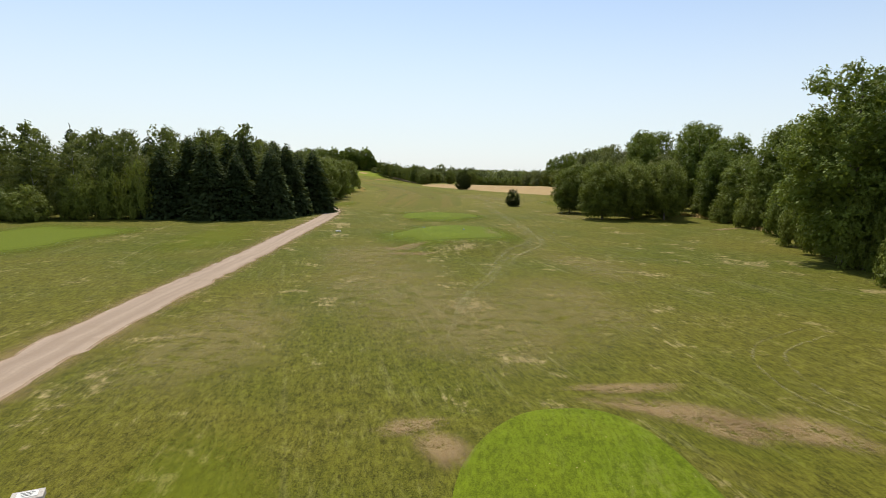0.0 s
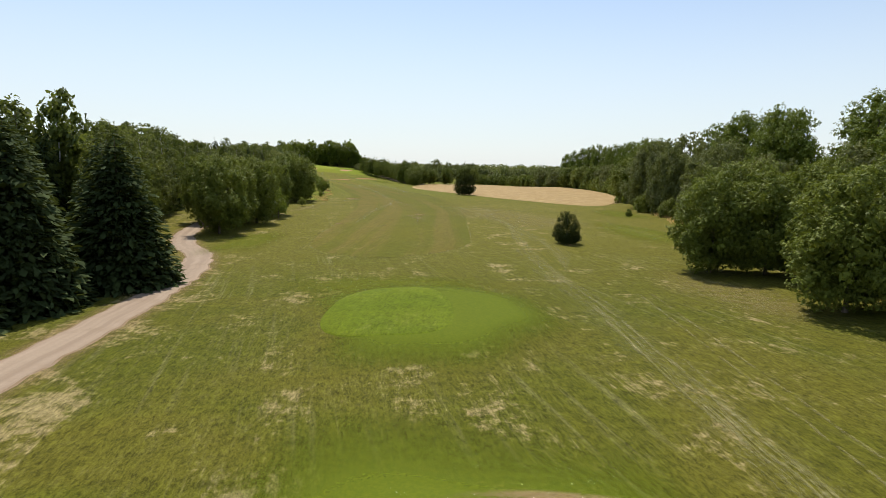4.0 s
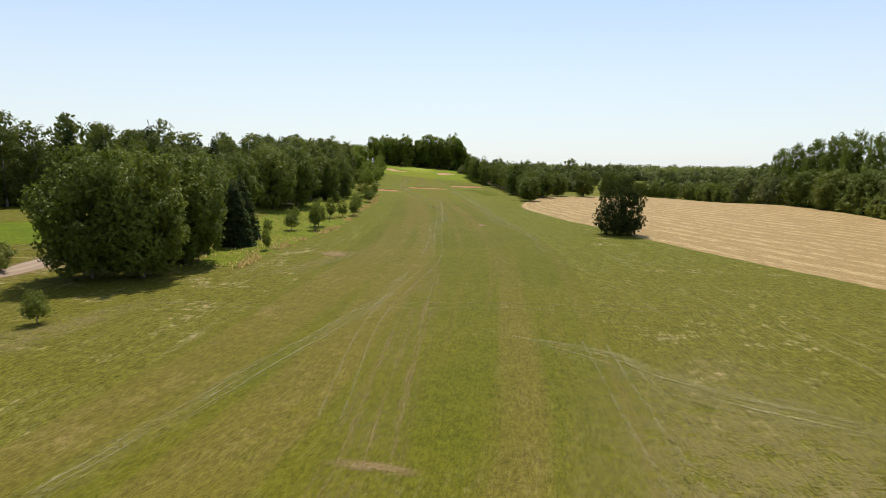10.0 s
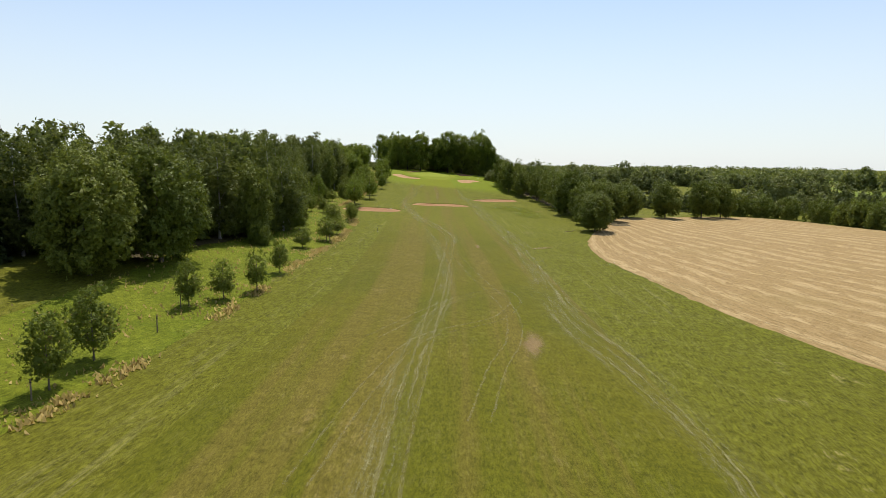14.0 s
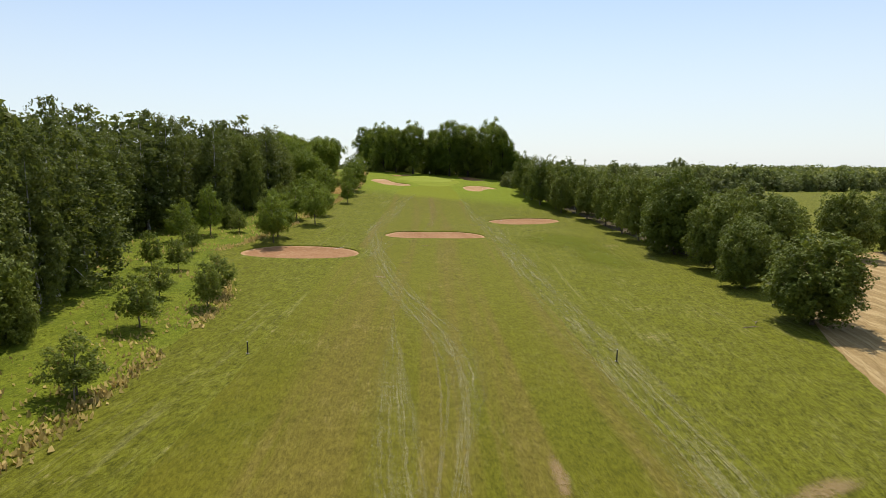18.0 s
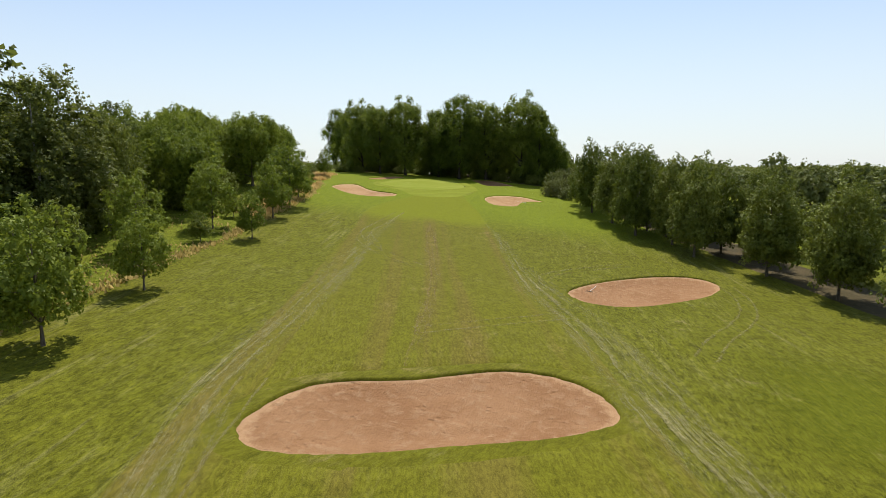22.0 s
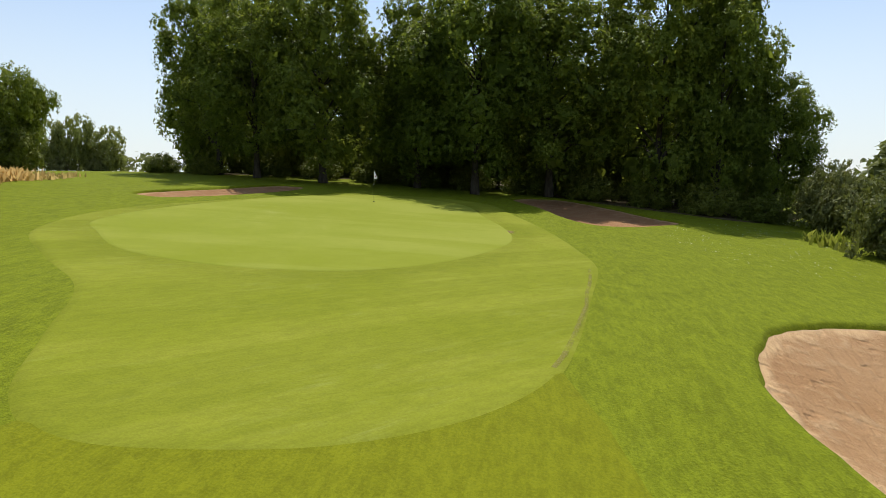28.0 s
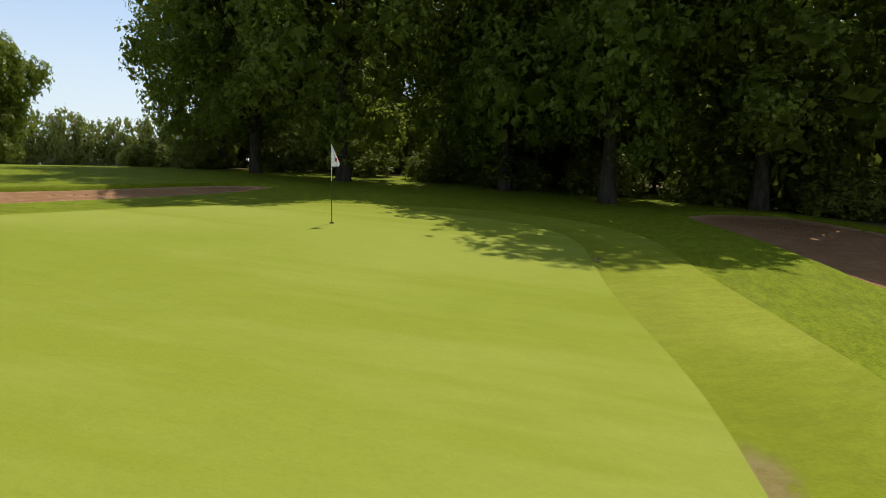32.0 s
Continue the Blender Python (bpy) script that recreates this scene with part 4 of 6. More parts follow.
def lobed_crown(rng, H, R, low, profile, lobes, lobe_r, count, size, long=1.35, stretch=1.1, rise=0.3, ragged=0.16, lump=0.2, knots=1.7, up=0.4, jitter=0.45, tuft=6, fill=13, loose=0.13, inner=0.4, align=0.5):
    """Rounded boughs set over the outline of the crown; tufts of leaf sprays clothe each bough, broad sprays fill its inside."""
    belly, upper, lower = profile
    cz = 1 - 1.9 * (np.arange(lobes) + 0.5) / lobes
    ang = np.arange(lobes) * 2.39996 + rng.random(lobes) * 0.9
    flat = np.sqrt(1 - cz ** 2)
    power = np.where(cz > 0, upper, lower)
    r = (flat ** power + np.abs(cz) ** power) ** (-1 / power)
    centre = (low + belly * (1 - low)) * H
    r = r * (1 + 0.10 * np.sin(ang * 2 + rng.random() * 6) * flat) * (1 - ragged + 1.3 * ragged * rng.random(lobes))
    mid = np.array([0, 0, centre])
    way = np.stack([R * r * flat * np.cos(ang), R * r * flat * np.sin(ang), r * cz * np.where(cz > 0, H - centre, centre - low * H)], 1)
    shift = rng.random() * 50
    for j in range(lobes):
        e = Vector(way[j] / (R, R, 0.5 * H)).normalized() * knots
        swell = lump * (1 - 0.6 * max(cz[j], 0))
        way[j] *= 1 + swell * 1.8 * noise.noise(e + Vector((shift, 0, 0))) + swell * 0.9 * noise.noise(e * 2.1 + Vector((0, shift, 0)))
    d = np.stack([flat * np.cos(ang), flat * np.sin(ang), 0.6 * cz + rise], 1) + rng.normal(size=(lobes, 3)) * 0.18
    d /= np.linalg.norm(d, axis=1)[:, None]
    rad = R * lobe_r * (0.65 + 0.7 * rng.random(lobes)) * (1 - 0.2 * np.clip(cz, 0, 1))
    hub = mid + way - d * (rad * stretch * 0.9)[:, None]
    deep = rng.choice(lobes, int(lobes * inner), replace=False)
    hub = np.vstack([hub, mid + (hub[deep] - mid) * 0.55])
    d, rad = np.vstack([d, d[deep]]), np.append(rad, rad[deep] * 1.15)
    hub[:, 2] = np.maximum(hub[:, 2], low * H + rad * 0.5)
    weight = rad ** 2 * np.where(np.arange(len(rad)) < lobes, 1.0, 0.3)
    groups = count // tuft
    pick = rng.choice(len(rad), groups, p=weight / weight.sum())
    e = rng.normal(size=(groups, 3))
    e /= np.linalg.norm(e, axis=1)[:, None]
    e = e + 0.55 * d[pick]
    e /= np.linalg.norm(e, axis=1)[:, None]
    along = (e * d[pick]).sum(1)[:, None] * d[pick]
    reach = rad[pick] * (0.92 + loose * rng.normal(size=groups))
    p = hub[pick] + (e + (stretch - 1) * along) * reach[:, None]
    p, e, d2 = np.repeat(p, tuft, 0), np.repeat(e, tuft, 0), np.repeat(d[pick], tuft, 0)
    n = len(p)
    p = p + rng.normal(size=(n, 3)) * size * 0.55
    nrm = e + rng.normal(size=(n, 3)) * jitter + (0, 0, up)
    v1, f1 = leaves(rng, p, nrm, size, long, 0.45, align * d2 + rng.normal(size=(n, 3)) * 0.5)
    k = np.repeat(np.arange(len(rad)), fill)
    q = rng.normal(size=(len(k), 3))
    q = hub[k] + q / np.linalg.norm(q, axis=1)[:, None] * (rad[k] * 0.5 * rng.random(len(k)) ** 0.5)[:, None]
    v2, f2 = leaves(rng, q, rng.normal(size=(len(k), 3)), 1.0, 1.3, 0.2)
    at = np.repeat(q, 4, 0)
    v2 = at + (v2 - at) * np.repeat(rad[k] * 0.5, 4)[:, None]
    v, fc = join([(v1, f1), (v2, f2)])
    top = np.percentile(v1[:, 2], 99.2)
    v[:, 2] = np.maximum(v[:, 2] * (H / top), 0.05)
    span = np.percentile(np.hypot(v1[:, 0], v1[:, 1]), 98.5)
    v[:, :2] *= R / span
    return (v, fc), hub[:lobes] * (R / span, R / span, H / top), rad


def trunk_mesh(rng, H, top, r0, tips, mat, sides=8, bend=0.03):
    k = 7
    z = np.linspace(-0.25, top, k)
    path = np.stack([np.cumsum(rng.normal(size=k) * bend * H / k), np.cumsum(rng.normal(size=k) * bend * H / k), z], 1)
    path[:2, :2] = 0
    rad = r0 * np.linspace(1.0, 0.22, k)
    rad[0] *= 1.5
    parts = [tube(path, rad, sides)]
    for t in tips:
        h = min(top * 0.97, max(top * 0.18, t[2] - 0.55 * math.hypot(t[0], t[1]) - 0.3))
        base = np.array([np.interp(h, z, path[:, i]) for i in range(3)])
        mid = base * 0.5 + t * 0.5 + (0, 0, 0.06 * H)
        r = np.interp(h, z, rad) * 0.55
        parts.append(tube([base, mid, t], [r, r * 0.6, r * 0.15], 5))
    return join(parts)


def make_tree(kind, crown, trunk, leaf_mat, bark_mat, label, category="tree", group=""):
    base = new(kind)
    tagged(base, label, category, group)
    for nm, (v, f), mat in (("trunk", trunk, bark_mat), ("crown", crown, leaf_mat)):
        o = new(nm, mesh_of(kind + "_" + nm, v, f, mat, shade=(nm == "trunk")))
        o.parent = base
    return base


# height of the widest part, fullness above it, fullness below it
ROUND = (0.34, 1.85, 2.8)
DOMED = (0.38, 2.3, 3.0)
DOME = (0.52, 2.05, 2.8)
TALL = (0.38, 1.8, 2.6)
FAN = (0.62, 2.3, 1.5)
SPECS = {}
NAMES = {"row_tree": "hornbeam_tree", "back_birch": "birch_tree", "back_bush": "bush", "scrub_bush": "bush", "back_spruce": "spruce"}


def spec(kind, seed, H, R, low, profile, lobes, lobe_r, count, size, leaf_mat, bark_mat, label, r0, top=0.8, limbs=7, category="tree", **kw):
    rng = np.random.default_rng(seed)
    crown, c, _ = lobed_crown(rng, H, R, low, profile, lobes, lobe_r, count, size, **kw)
    tips = c[rng.choice(len(c), min(limbs, len(c)), replace=False)]
    trunk = trunk_mesh(rng, H, H * top, r0, tips, bark_mat)
    ob = make_tree(NAMES.get(kind, kind), crown, trunk, leaf_mat, bark_mat, label, category)
    SPECS.setdefault(kind, []).append([ob, H, R, False])


def spruce(seed, H, R, count, label, kind="spruce", mat=None, taper=0.85, tiers=17, fan=11, needle=0.42):
    rng = np.random.default_rng(seed)
    f = 1 - np.sqrt(rng.random(count))
    f = np.clip(f * 0.985 + 0.012, 0.012, 0.99)
    level = np.round(f * tiers + rng.random(count) * 0.35) / (tiers + 0.5) + rng.normal(size=count) * 0.011
    level = np.clip(level, 0.01, 0.985)
    reach = R * np.clip(1.02 - level, 0.02, 1) ** taper
    if taper < 0.5:
        reach = reach * (0.68 + 0.32 * np.clip(level * 4, 0, 1))
    arm = np.floor(rng.random(count) * fan)
    ang = arm / fan * 2 * math.pi + level * 31 + rng.normal(size=count) * 0.22
    wob = 0.78 + 0.3 * np.sin(arm * 2.3 + level * 40)
    out = reach * wob * (0.25 + 0.8 * np.sqrt(rng.random(count)))
    droop = 0.16 * out ** 1.25 - 0.03 * out
    p = np.stack([out * np.cos(ang), out * np.sin(ang), level * H - droop + rng.normal(size=count) * 0.12], 1)
    p[:, 2] = np.clip(p[:, 2], 0.12, H)
    axis = np.stack([np.cos(ang), np.sin(ang), -0.35 + 0 * ang], 1)
    nrm = np.stack([0.35 * np.cos(ang), 0.35 * np.sin(ang), np.ones(count)], 1) + rng.normal(size=(count, 3)) * 0.35
    size = needle * (0.55 + 0.6 * (1 - level))[:, None]
    v, fc = leaves(rng, p, nrm, 1.0, 2.1, 0.4, axis)
    mid = np.repeat(p, 4, axis=0)
    v = mid + (v - mid) * np.repeat(size, 4, axis=0)
    trunk = tube(np.stack([np.zeros(6), np.zeros(6), np.linspace(-0.2, H * 0.97, 6)], 1), np.linspace(0.19, 0.02, 6), 7)
    ob = make_tree(NAMES.get(kind, kind), (v, fc), trunk, mat or leaf_spruce, bark, label)
    SPECS.setdefault(kind, []).append([ob, H, R, False])


def plant(kind, x, y, h=None, r=None, which=None, turn=None, label="", group=""):
    """Sets a tree of a kind on the ground, with its height and crown radius; the first of each form is the form itself."""
    forms = SPECS[kind]
    form = forms[which % len(forms)] if which is not None else random.choice(forms)
    ob, H, R, used = form
    h, r = h or H, r or R
    m = Matrix.LocRotScale((x, y, float(height(x, y)) - 0.05), Euler((0, 0, random.uniform(0, 6.28) if turn is None else turn)), (r / R, r / R, h / H))
    if used:
        ob.scale, keep = (1, 1, 1), tuple(ob.scale)
        made = copy_thing(ob, m)
        ob.scale = keep
    else:
        made, form[3] = ob, True
        made.matrix_basis = m
    return tagged(made, label, "", group)


for s in range(3):
    spec("hornbeam_tree", 10 + s, 11, 4.6, 0.07, (0.42, 2.2, 2.1), 105, 0.22, 32000, 0.14, leaf_hornbeam, bark, "dense rounded hornbeam, dark green, on the mown grass", 0.17, 0.75, 9, long=1.9, stretch=1.5, rise=0.5, lump=0.12, ragged=0.2, up=0.5)
    spec("row_tree", 14 + s, 10.5, 3.6, 0.13, (0.28, 1.55, 2.2), 95, 0.22, 20000, 0.135, leaf_hornbeam, bark, "pointed leafy hornbeam with a bare stem in a row", 0.13, 0.85, 12, long=1.9, stretch=1.6, rise=0.5, lump=0.2, ragged=0.34, up=0.5, fill=6, loose=0.19)
    spec("birch_tree", 20 + s, 16, 3.2, 0.03, TALL, 90, 0.26, 14000, 0.145, leaf_birch, bark_birch, "slender silver birch with a pale trunk in the wood", 0.14, 0.92, 9, long=1.7, stretch=1.3, rise=0.3, ragged=0.2, lump=0.18, knots=2.4, loose=0.2, jitter=0.6, up=0.4, fill=8)
    spec("oak_tree", 30 + s, 21, 7.0, 0.10, DOME, 70, 0.27, 44000, 0.19, leaf_oak, bark_oak_shaded, "tall dark oak with a lobed crown in the copse", 0.32, 0.8, 24, stretch=0.8, rise=0.25, ragged=0.22, lump=0.17, knots=2.0, inner=0.3, fill=11, loose=0.16, jitter=0.5, up=0.55)
    spec("poplar_tree", 40 + s, 22, 6.2, 0.06, (0.45, 2.2, 2.4), 120, 0.23, 38000, 0.20, leaf_poplar, bark, "tall bright poplar with an open leafy crown", 0.32, 0.88, 12, stretch=1.3, rise=0.4, ragged=0.18, lump=0.16, knots=2.0)
    spec("willow_tree", 50 + s, 15, 7.0, 0.03, ROUND, 90, 0.21, 24000, 0.22, leaf_willow, bark, "broad grey-green willow with billowing foliage", 0.3, 0.7, 10, long=1.7, stretch=1.05, rise=0.35, lump=0.22, knots=2.2)
    spec("young_tree", 60 + s, 5, 1.5, 0.18, ROUND, 46, 0.27, 4800, 0.095, leaf_young, bark, "young staked tree with a light crown in long grass", 0.05, 0.85, 9, category="young tree", stretch=1.4, rise=0.4, fill=7, loose=0.2, inner=0.2, ragged=0.25)
    spec("bush", 70 + s, 5, 3.2, 0.02, ROUND, 70, 0.22, 9000, 0.135, leaf_hornbeam, bark, "leafy green bush at the wood's edge", 0.07, 0.6, 6, category="bush", stretch=1.2, rise=0.4)
    spec("back_bush", 170 + s, 5, 3.2, 0.02, ROUND, 30, 0.30, 1200, 0.40, leaf_hornbeam, bark, "shaded undergrowth bush inside the wood", 0.07, 0.6, 3, category="bush")
    spec("scrub_bush", 180 + s, 4, 3.0, 0.02, ROUND, 60, 0.23, 9000, 0.115, leaf_willow, bark, "loose grey-green scrub bush beside the green", 0.06, 0.6, 5, category="bush", lump=0.34, loose=0.2)
    spec("back_birch", 25 + s, 16, 3.3, 0.12, TALL, 60, 0.30, 2400, 0.42, leaf_birch, bark_birch, "slender birch deep in the wood", 0.14, 0.92, 4, rise=0.25, up=0.1, ragged=0.24, lump=0.28, loose=0.18, jitter=0.55)
    spec("rise_tree", 120 + s, 5, 3.0, 0.04, DOMED, 60, 0.24, 5000, 0.19, leaf_hedge, bark, "low pale green hedge tree on the rise behind the green", 0.08, 0.6, 5)
    spec("hedge_tree", 110 + s, 10, 5.2, 0.03, ROUND, 50, 0.25, 1800, 0.62, leaf_far, bark, "rounded hedgerow tree out in the plain", 0.2, 0.6, 3)
    spruce(80 + s, 14, 3.9, 12000, "dark spruce with drooping boughs beside the gravel path", taper=0.62, tiers=22, fan=13, needle=0.36)
spruce(84, 14, 3.9, 3000, "tree standing among the birches of the left wood", "back_spruce", taper=0.65, needle=0.6)
for s in range(2):
    spec("robinia_tree", 90 + s, 12, 6.0, 0.05, FAN, 85, 0.22, 20000, 0.22, leaf_robinia, bark, "spreading bright green robinia at the wood's edge", 0.22, 0.75, 10, stretch=1.15, rise=0.3, lump=0.3, knots=2.0)
    spec("small_tree", 95 + s, 7, 2.5, 0.2, ROUND, 60, 0.24, 6500, 0.15, leaf_robinia, bark, "small rounded tree with a bare stem on the grass", 0.09, 0.85, 10, stretch=1.3, rise=0.4, ragged=0.22, fill=3, loose=0.16)
    spec("pine_tree", 97 + s, 9.3, 4.0, 0.04, (0.32, 2.2, 2.8), 150, 0.17, 24000, 0.10, leaf_pine, bark, "dense dark conifer standing alone beside the hay field", 0.2, 0.85, 10, long=3.2, align=1.4, stretch=1.7, rise=0.85, ragged=0.2, lump=0.1, loose=0.18, jitter=0.7)

# single trees on the grass
plant("pine_tree", 9.4, 283.3, 9.3, 3.9, 0)
plant("pine_tree", 18.2, 152.2, 4.4, 2.1, 1, label="small dense dark pine alone on the dry rough")

# clump of hornbeams right of the first tees
for x, y, h, r in ((28.6, 131, 10.2, 4.6), (34, 130, 10.5, 4.8), (31.5, 114.5, 10.8, 4.9), (38, 116, 10.8, 4.8), (44, 115, 11.2, 4.6), (40, 126, 11, 4.6), (46, 125, 11.4, 4.8), (51, 132, 11.8, 5), (35, 143, 11.2, 4.4), (38, 140, 11.6, 4.8), (45, 139, 12, 5)):
    plant("hornbeam_tree", x, y, h, r, group="hornbeam clump")

# tall poplars and willows on the right bank
for x, y, h, r in ((43, 61.5, 21.6, 7.6), (50, 50, 22, 6.6), (53, 72, 21, 6.6), (58, 86, 19, 6.2), (62, 62, 24, 7), (58, 100, 18, 5.6), (66, 110, 20, 6.5), (63, 128, 18.6, 7), (64.5, 148, 23, 7.6), (58, 112, 13.4, 5.6), (57, 121, 14.6, 5), (57, 169, 22, 5.6), (71, 166, 24.5, 7.8), (77, 172, 24, 7), (68, 186, 23.5, 7), (72, 209, 25, 7.4), (76, 228, 24, 7), (40, 34, 20, 6), (36, 20, 19, 6)):
    plant("poplar_tree", x, y, h * 0.93, r, group="right bank")
for x, y, h, r in ((50, 158, 12.5, 5.2), (57, 150, 14, 6.5), (51, 178, 15, 6.6), (59, 190, 16, 6.4), (54, 205, 15.5, 6.2), (60, 214, 18.5, 7.6), (56, 226, 17, 7.4), (63, 236, 18, 7.4), (48.8, 172.4, 14.4, 4.6), (53.4, 188, 15.5, 5.4)):
    plant("willow_tree", x, y, h, r, group="right bank")
for x, y, h, r in ((60, 132, 5.4, 4), (54.5, 110.5, 5.6, 3.8), (54, 100, 7, 4), (52, 87, 8, 4), (47, 74, 7.6, 3.6), (44.6, 66, 7.6, 3.2), (41.6, 56.5, 7.6, 3.2), (38.5, 46, 7, 3), (37, 36, 7, 3), (57, 120, 6, 3.6), (56.5, 222, 5.2, 5.4), (50.5, 212, 4.6, 3.6), (51, 198, 4.2, 3), (42.2, 199, 1.7, 0.9), (49, 180, 4, 2.4), (47, 164, 4, 2.6), (45.6, 158, 4, 2.4)):
    plant("bush", x, y, h, r, group="right bank")

# spruces and mixed edge beside the path
for x, y, h, r in ((-27.4, 121, 13.2, 4.6), (-30.6, 112.4, 14.0, 4.8), (-31.6, 105.4, 13.0, 4.4), (-36.4, 101.5, 11.6, 4.2), (-41, 100.5, 14.2, 4.6), (-45, 103.5, 14.8, 5), (-34.5, 118, 14.6, 4.6), (-37.5, 109, 15.4, 4.8), (-32, 127, 13.0, 4.4), (-49.4, 101, 12.6, 4.2), (-41.4, 112, 15, 4.8)):
    plant("spruce", x, y, h, r, group="spruce row")
for x, y, h, r in ((-66.5, 92, 5.6, 4), (-60.6, 96, 7.4, 3.6), (-52, 98.6, 9.6, 3.2), (-72, 92, 6, 4), (-78, 90, 6.5, 4.4), (-56.4, 97.2, 8.6, 3)):
    plant("bush", x, y, h, r, group="mixed wood edge")
for x, y, h, r in ((-57.5, 101, 13.6, 4.2), (-64, 100, 13, 4.4), (-70, 99, 13, 4.4), (-76, 97, 13, 4.4), (-84, 96, 14, 4.5)):
    plant("birch_tree", x, y, h, r * 0.9, label="leafy tree in the mixed edge of the wood", group="mixed wood edge")
for k in range(12):
    plant("back_bush", -96 + 4.6 * k, 101 + 0.9 * k + 3 * (k % 2), 4 + 1.2 * (k % 3), 3.6, group="mixed wood edge")
for x, y, h, r in ((-52, 215.6, 10.6, 3.6), (-56, 224, 10, 3.6)):
    plant("hornbeam_tree", x, y, h, r, label="leafy tree beside the gravel path", group="trees beside the path")
for i in range(4):
    for k in range(7):
        plant(("back_spruce" if (i * 3 + k * 5) % 7 < 3 else "back_birch") if i else "birch_tree", -93 + 7 * k + random.uniform(-2, 2), 112 + 11 * i + 1.5 * k + random.uniform(-2, 2), random.uniform(14, 17) + i, random.uniform(3.6, 4.6), group="left wood")
for x, y, h in ((-57, 216, 12.5), (-61, 211, 13), (-55, 209, 11.5), (-64, 219, 13.5)):
    plant("birch_tree", x, y, h, 3.6, label="leafy tree beside the gravel path", group="trees beside the path")
plant("willow_tree", -54, 103, 11, 3.4, label="small silvery willow in the mixed wood edge")

# hornbeams along the left of the fairway
for x, y, h, r in ((-33, 158, 11.2, 4.8), (-34.2, 166.5, 11.6, 4.8), (-32.6, 174.6, 11.4, 4.5), (-37, 183, 11, 4.6), (-34.2, 191.5, 10.8, 4.4), (-41, 174, 11.6, 4.6), (-41.5, 192, 11, 4.5), (-42.6, 228.6, 12.2, 4.8), (-38.6, 230.6, 12, 4.6), (-40.6, 239.4, 12.2, 5.0),
                   (-46.6, 238, 11.6, 4.4), (-45.4, 246.6, 11.4, 4.2), (-53.4, 269.6, 11.6, 4.4), (-52, 261.5, 11.4, 4.2), (-60, 293.5, 12, 5.2), (-59.4, 302.6, 12.8, 5.8), (-63.5, 298, 12.8, 5.4)):
    plant("hornbeam_tree", x, y, h, r, group="hornbeams beside the fairway")
for x, y, h in ((-42.6, 252.4, 9.2), (-48, 254, 9.6), (-45, 258, 9.4)):
    plant("spruce", x, y, h, 2.6, label="dark young conifer among the hornbeams", group="hornbeams beside the fairway")

# the wood on the left: birches with conifers and broadleaves between
edge_line = open_curve([(-46, 150), (-52, 178), (-60, 200), (-72, 220), (-92, 248), (-94, 268), (-76, 282), (-68, 306), (-62, 322), (-63, 334), (-71, 350), (-79, 360), (-89, 370), (-92, 384), (-93, 400), (-96, 416), (-99, 430)], 1.0)
rng = random.Random(7)
step, along = 0, 0.0
dist = np.concatenate([[0], np.cumsum(np.hypot(*np.diff(edge_line, axis=0).T))])
for depth_i in range(4):
    s = rng.uniform(0, 3)
    while s < dist[-1]:
        p = np.array([np.interp(s, dist, edge_line[:, i]) for i in (0, 1)])
        q = np.array([np.interp(min(s + 2, dist[-1] + 0), dist, edge_line[:, i]) for i in (0, 1)])
        if s + 2 > dist[-1]:
            q = p + (0, 1)
        t = (q - p) / (np.hypot(*(q - p)) + 1e-6)
        off = depth_i * 6.0 + rng.uniform(-1.4, 1.4)
        x, y = p[0] - t[1] * off, p[1] + t[0] * off
        h = (rng.uniform(12.2, 14.6) if 290 < y < 356 else rng.uniform(13.2, 16.6)) + 0.3 * depth_i
        roll = rng.random()
        if roll < (0.66 if depth_i < 1 else 0.5):
            plant("birch_tree" if depth_i < 1 else "back_birch", x, y, h, rng.uniform(3.2, 4.4), group="left wood")
        elif roll < 0.88:
            # spruces, except birches in the front row from y = 300 on
            plant(("spruce" if y < 300 else "birch_tree") if depth_i < 1 else "back_spruce", x, y, h * 0.98, rng.uniform(2.6, 3.4), label="tree standing among the birches of the left wood", group="left wood")
        else:
            plant("hornbeam_tree" if depth_i < 1 else "back_birch", x, y, h * 0.82, rng.uniform(3.4, 4.4), label="broadleaf tree among the birches of the wood", group="left wood")
        if depth_i in (0, 1):
            plant("back_bush", x - t[1] * 2.6 + t[0] * 2.5, y + t[0] * 2.6 + t[1] * 2.5, rng.uniform(3.5, 6.5), rng.uniform(2.8, 3.8), group="left wood")
        s += rng.uniform(4.2, 5.8) + 0.4 * depth_i
for x, y, h, r in ((-100, 440, 10, 5), (-106.6, 463.8, 11.6, 5.6), (-114.4, 458, 12, 6), (-114.4, 476, 11, 6), (-124, 468, 12, 7), (-119, 490, 10.2, 5.2), (-120, 482, 9.4, 4.6), (-108, 448, 11.4, 5.6), (-118, 448, 12, 6), (-128, 484, 11, 6), (-128.5, 509, 9.6, 3.6), (-131, 500, 9.6, 4.6), (-124.5, 498, 9.5, 4)):
    plant("robinia_tree", x, y, h, r, group="robinias by the green")

for x, y, h, r in ((-94, 398, 11.6, 4.2), (-96, 408, 11.4, 4.2), (-98, 419, 11.2, 4.2), (-100, 429, 10.8, 4.2), (-102, 412, 14, 4.4), (-104, 424, 13.6, 4.4), (-107, 436, 12.6, 4.4)):
    plant("birch_tree", x, y, h, r, group="left wood")
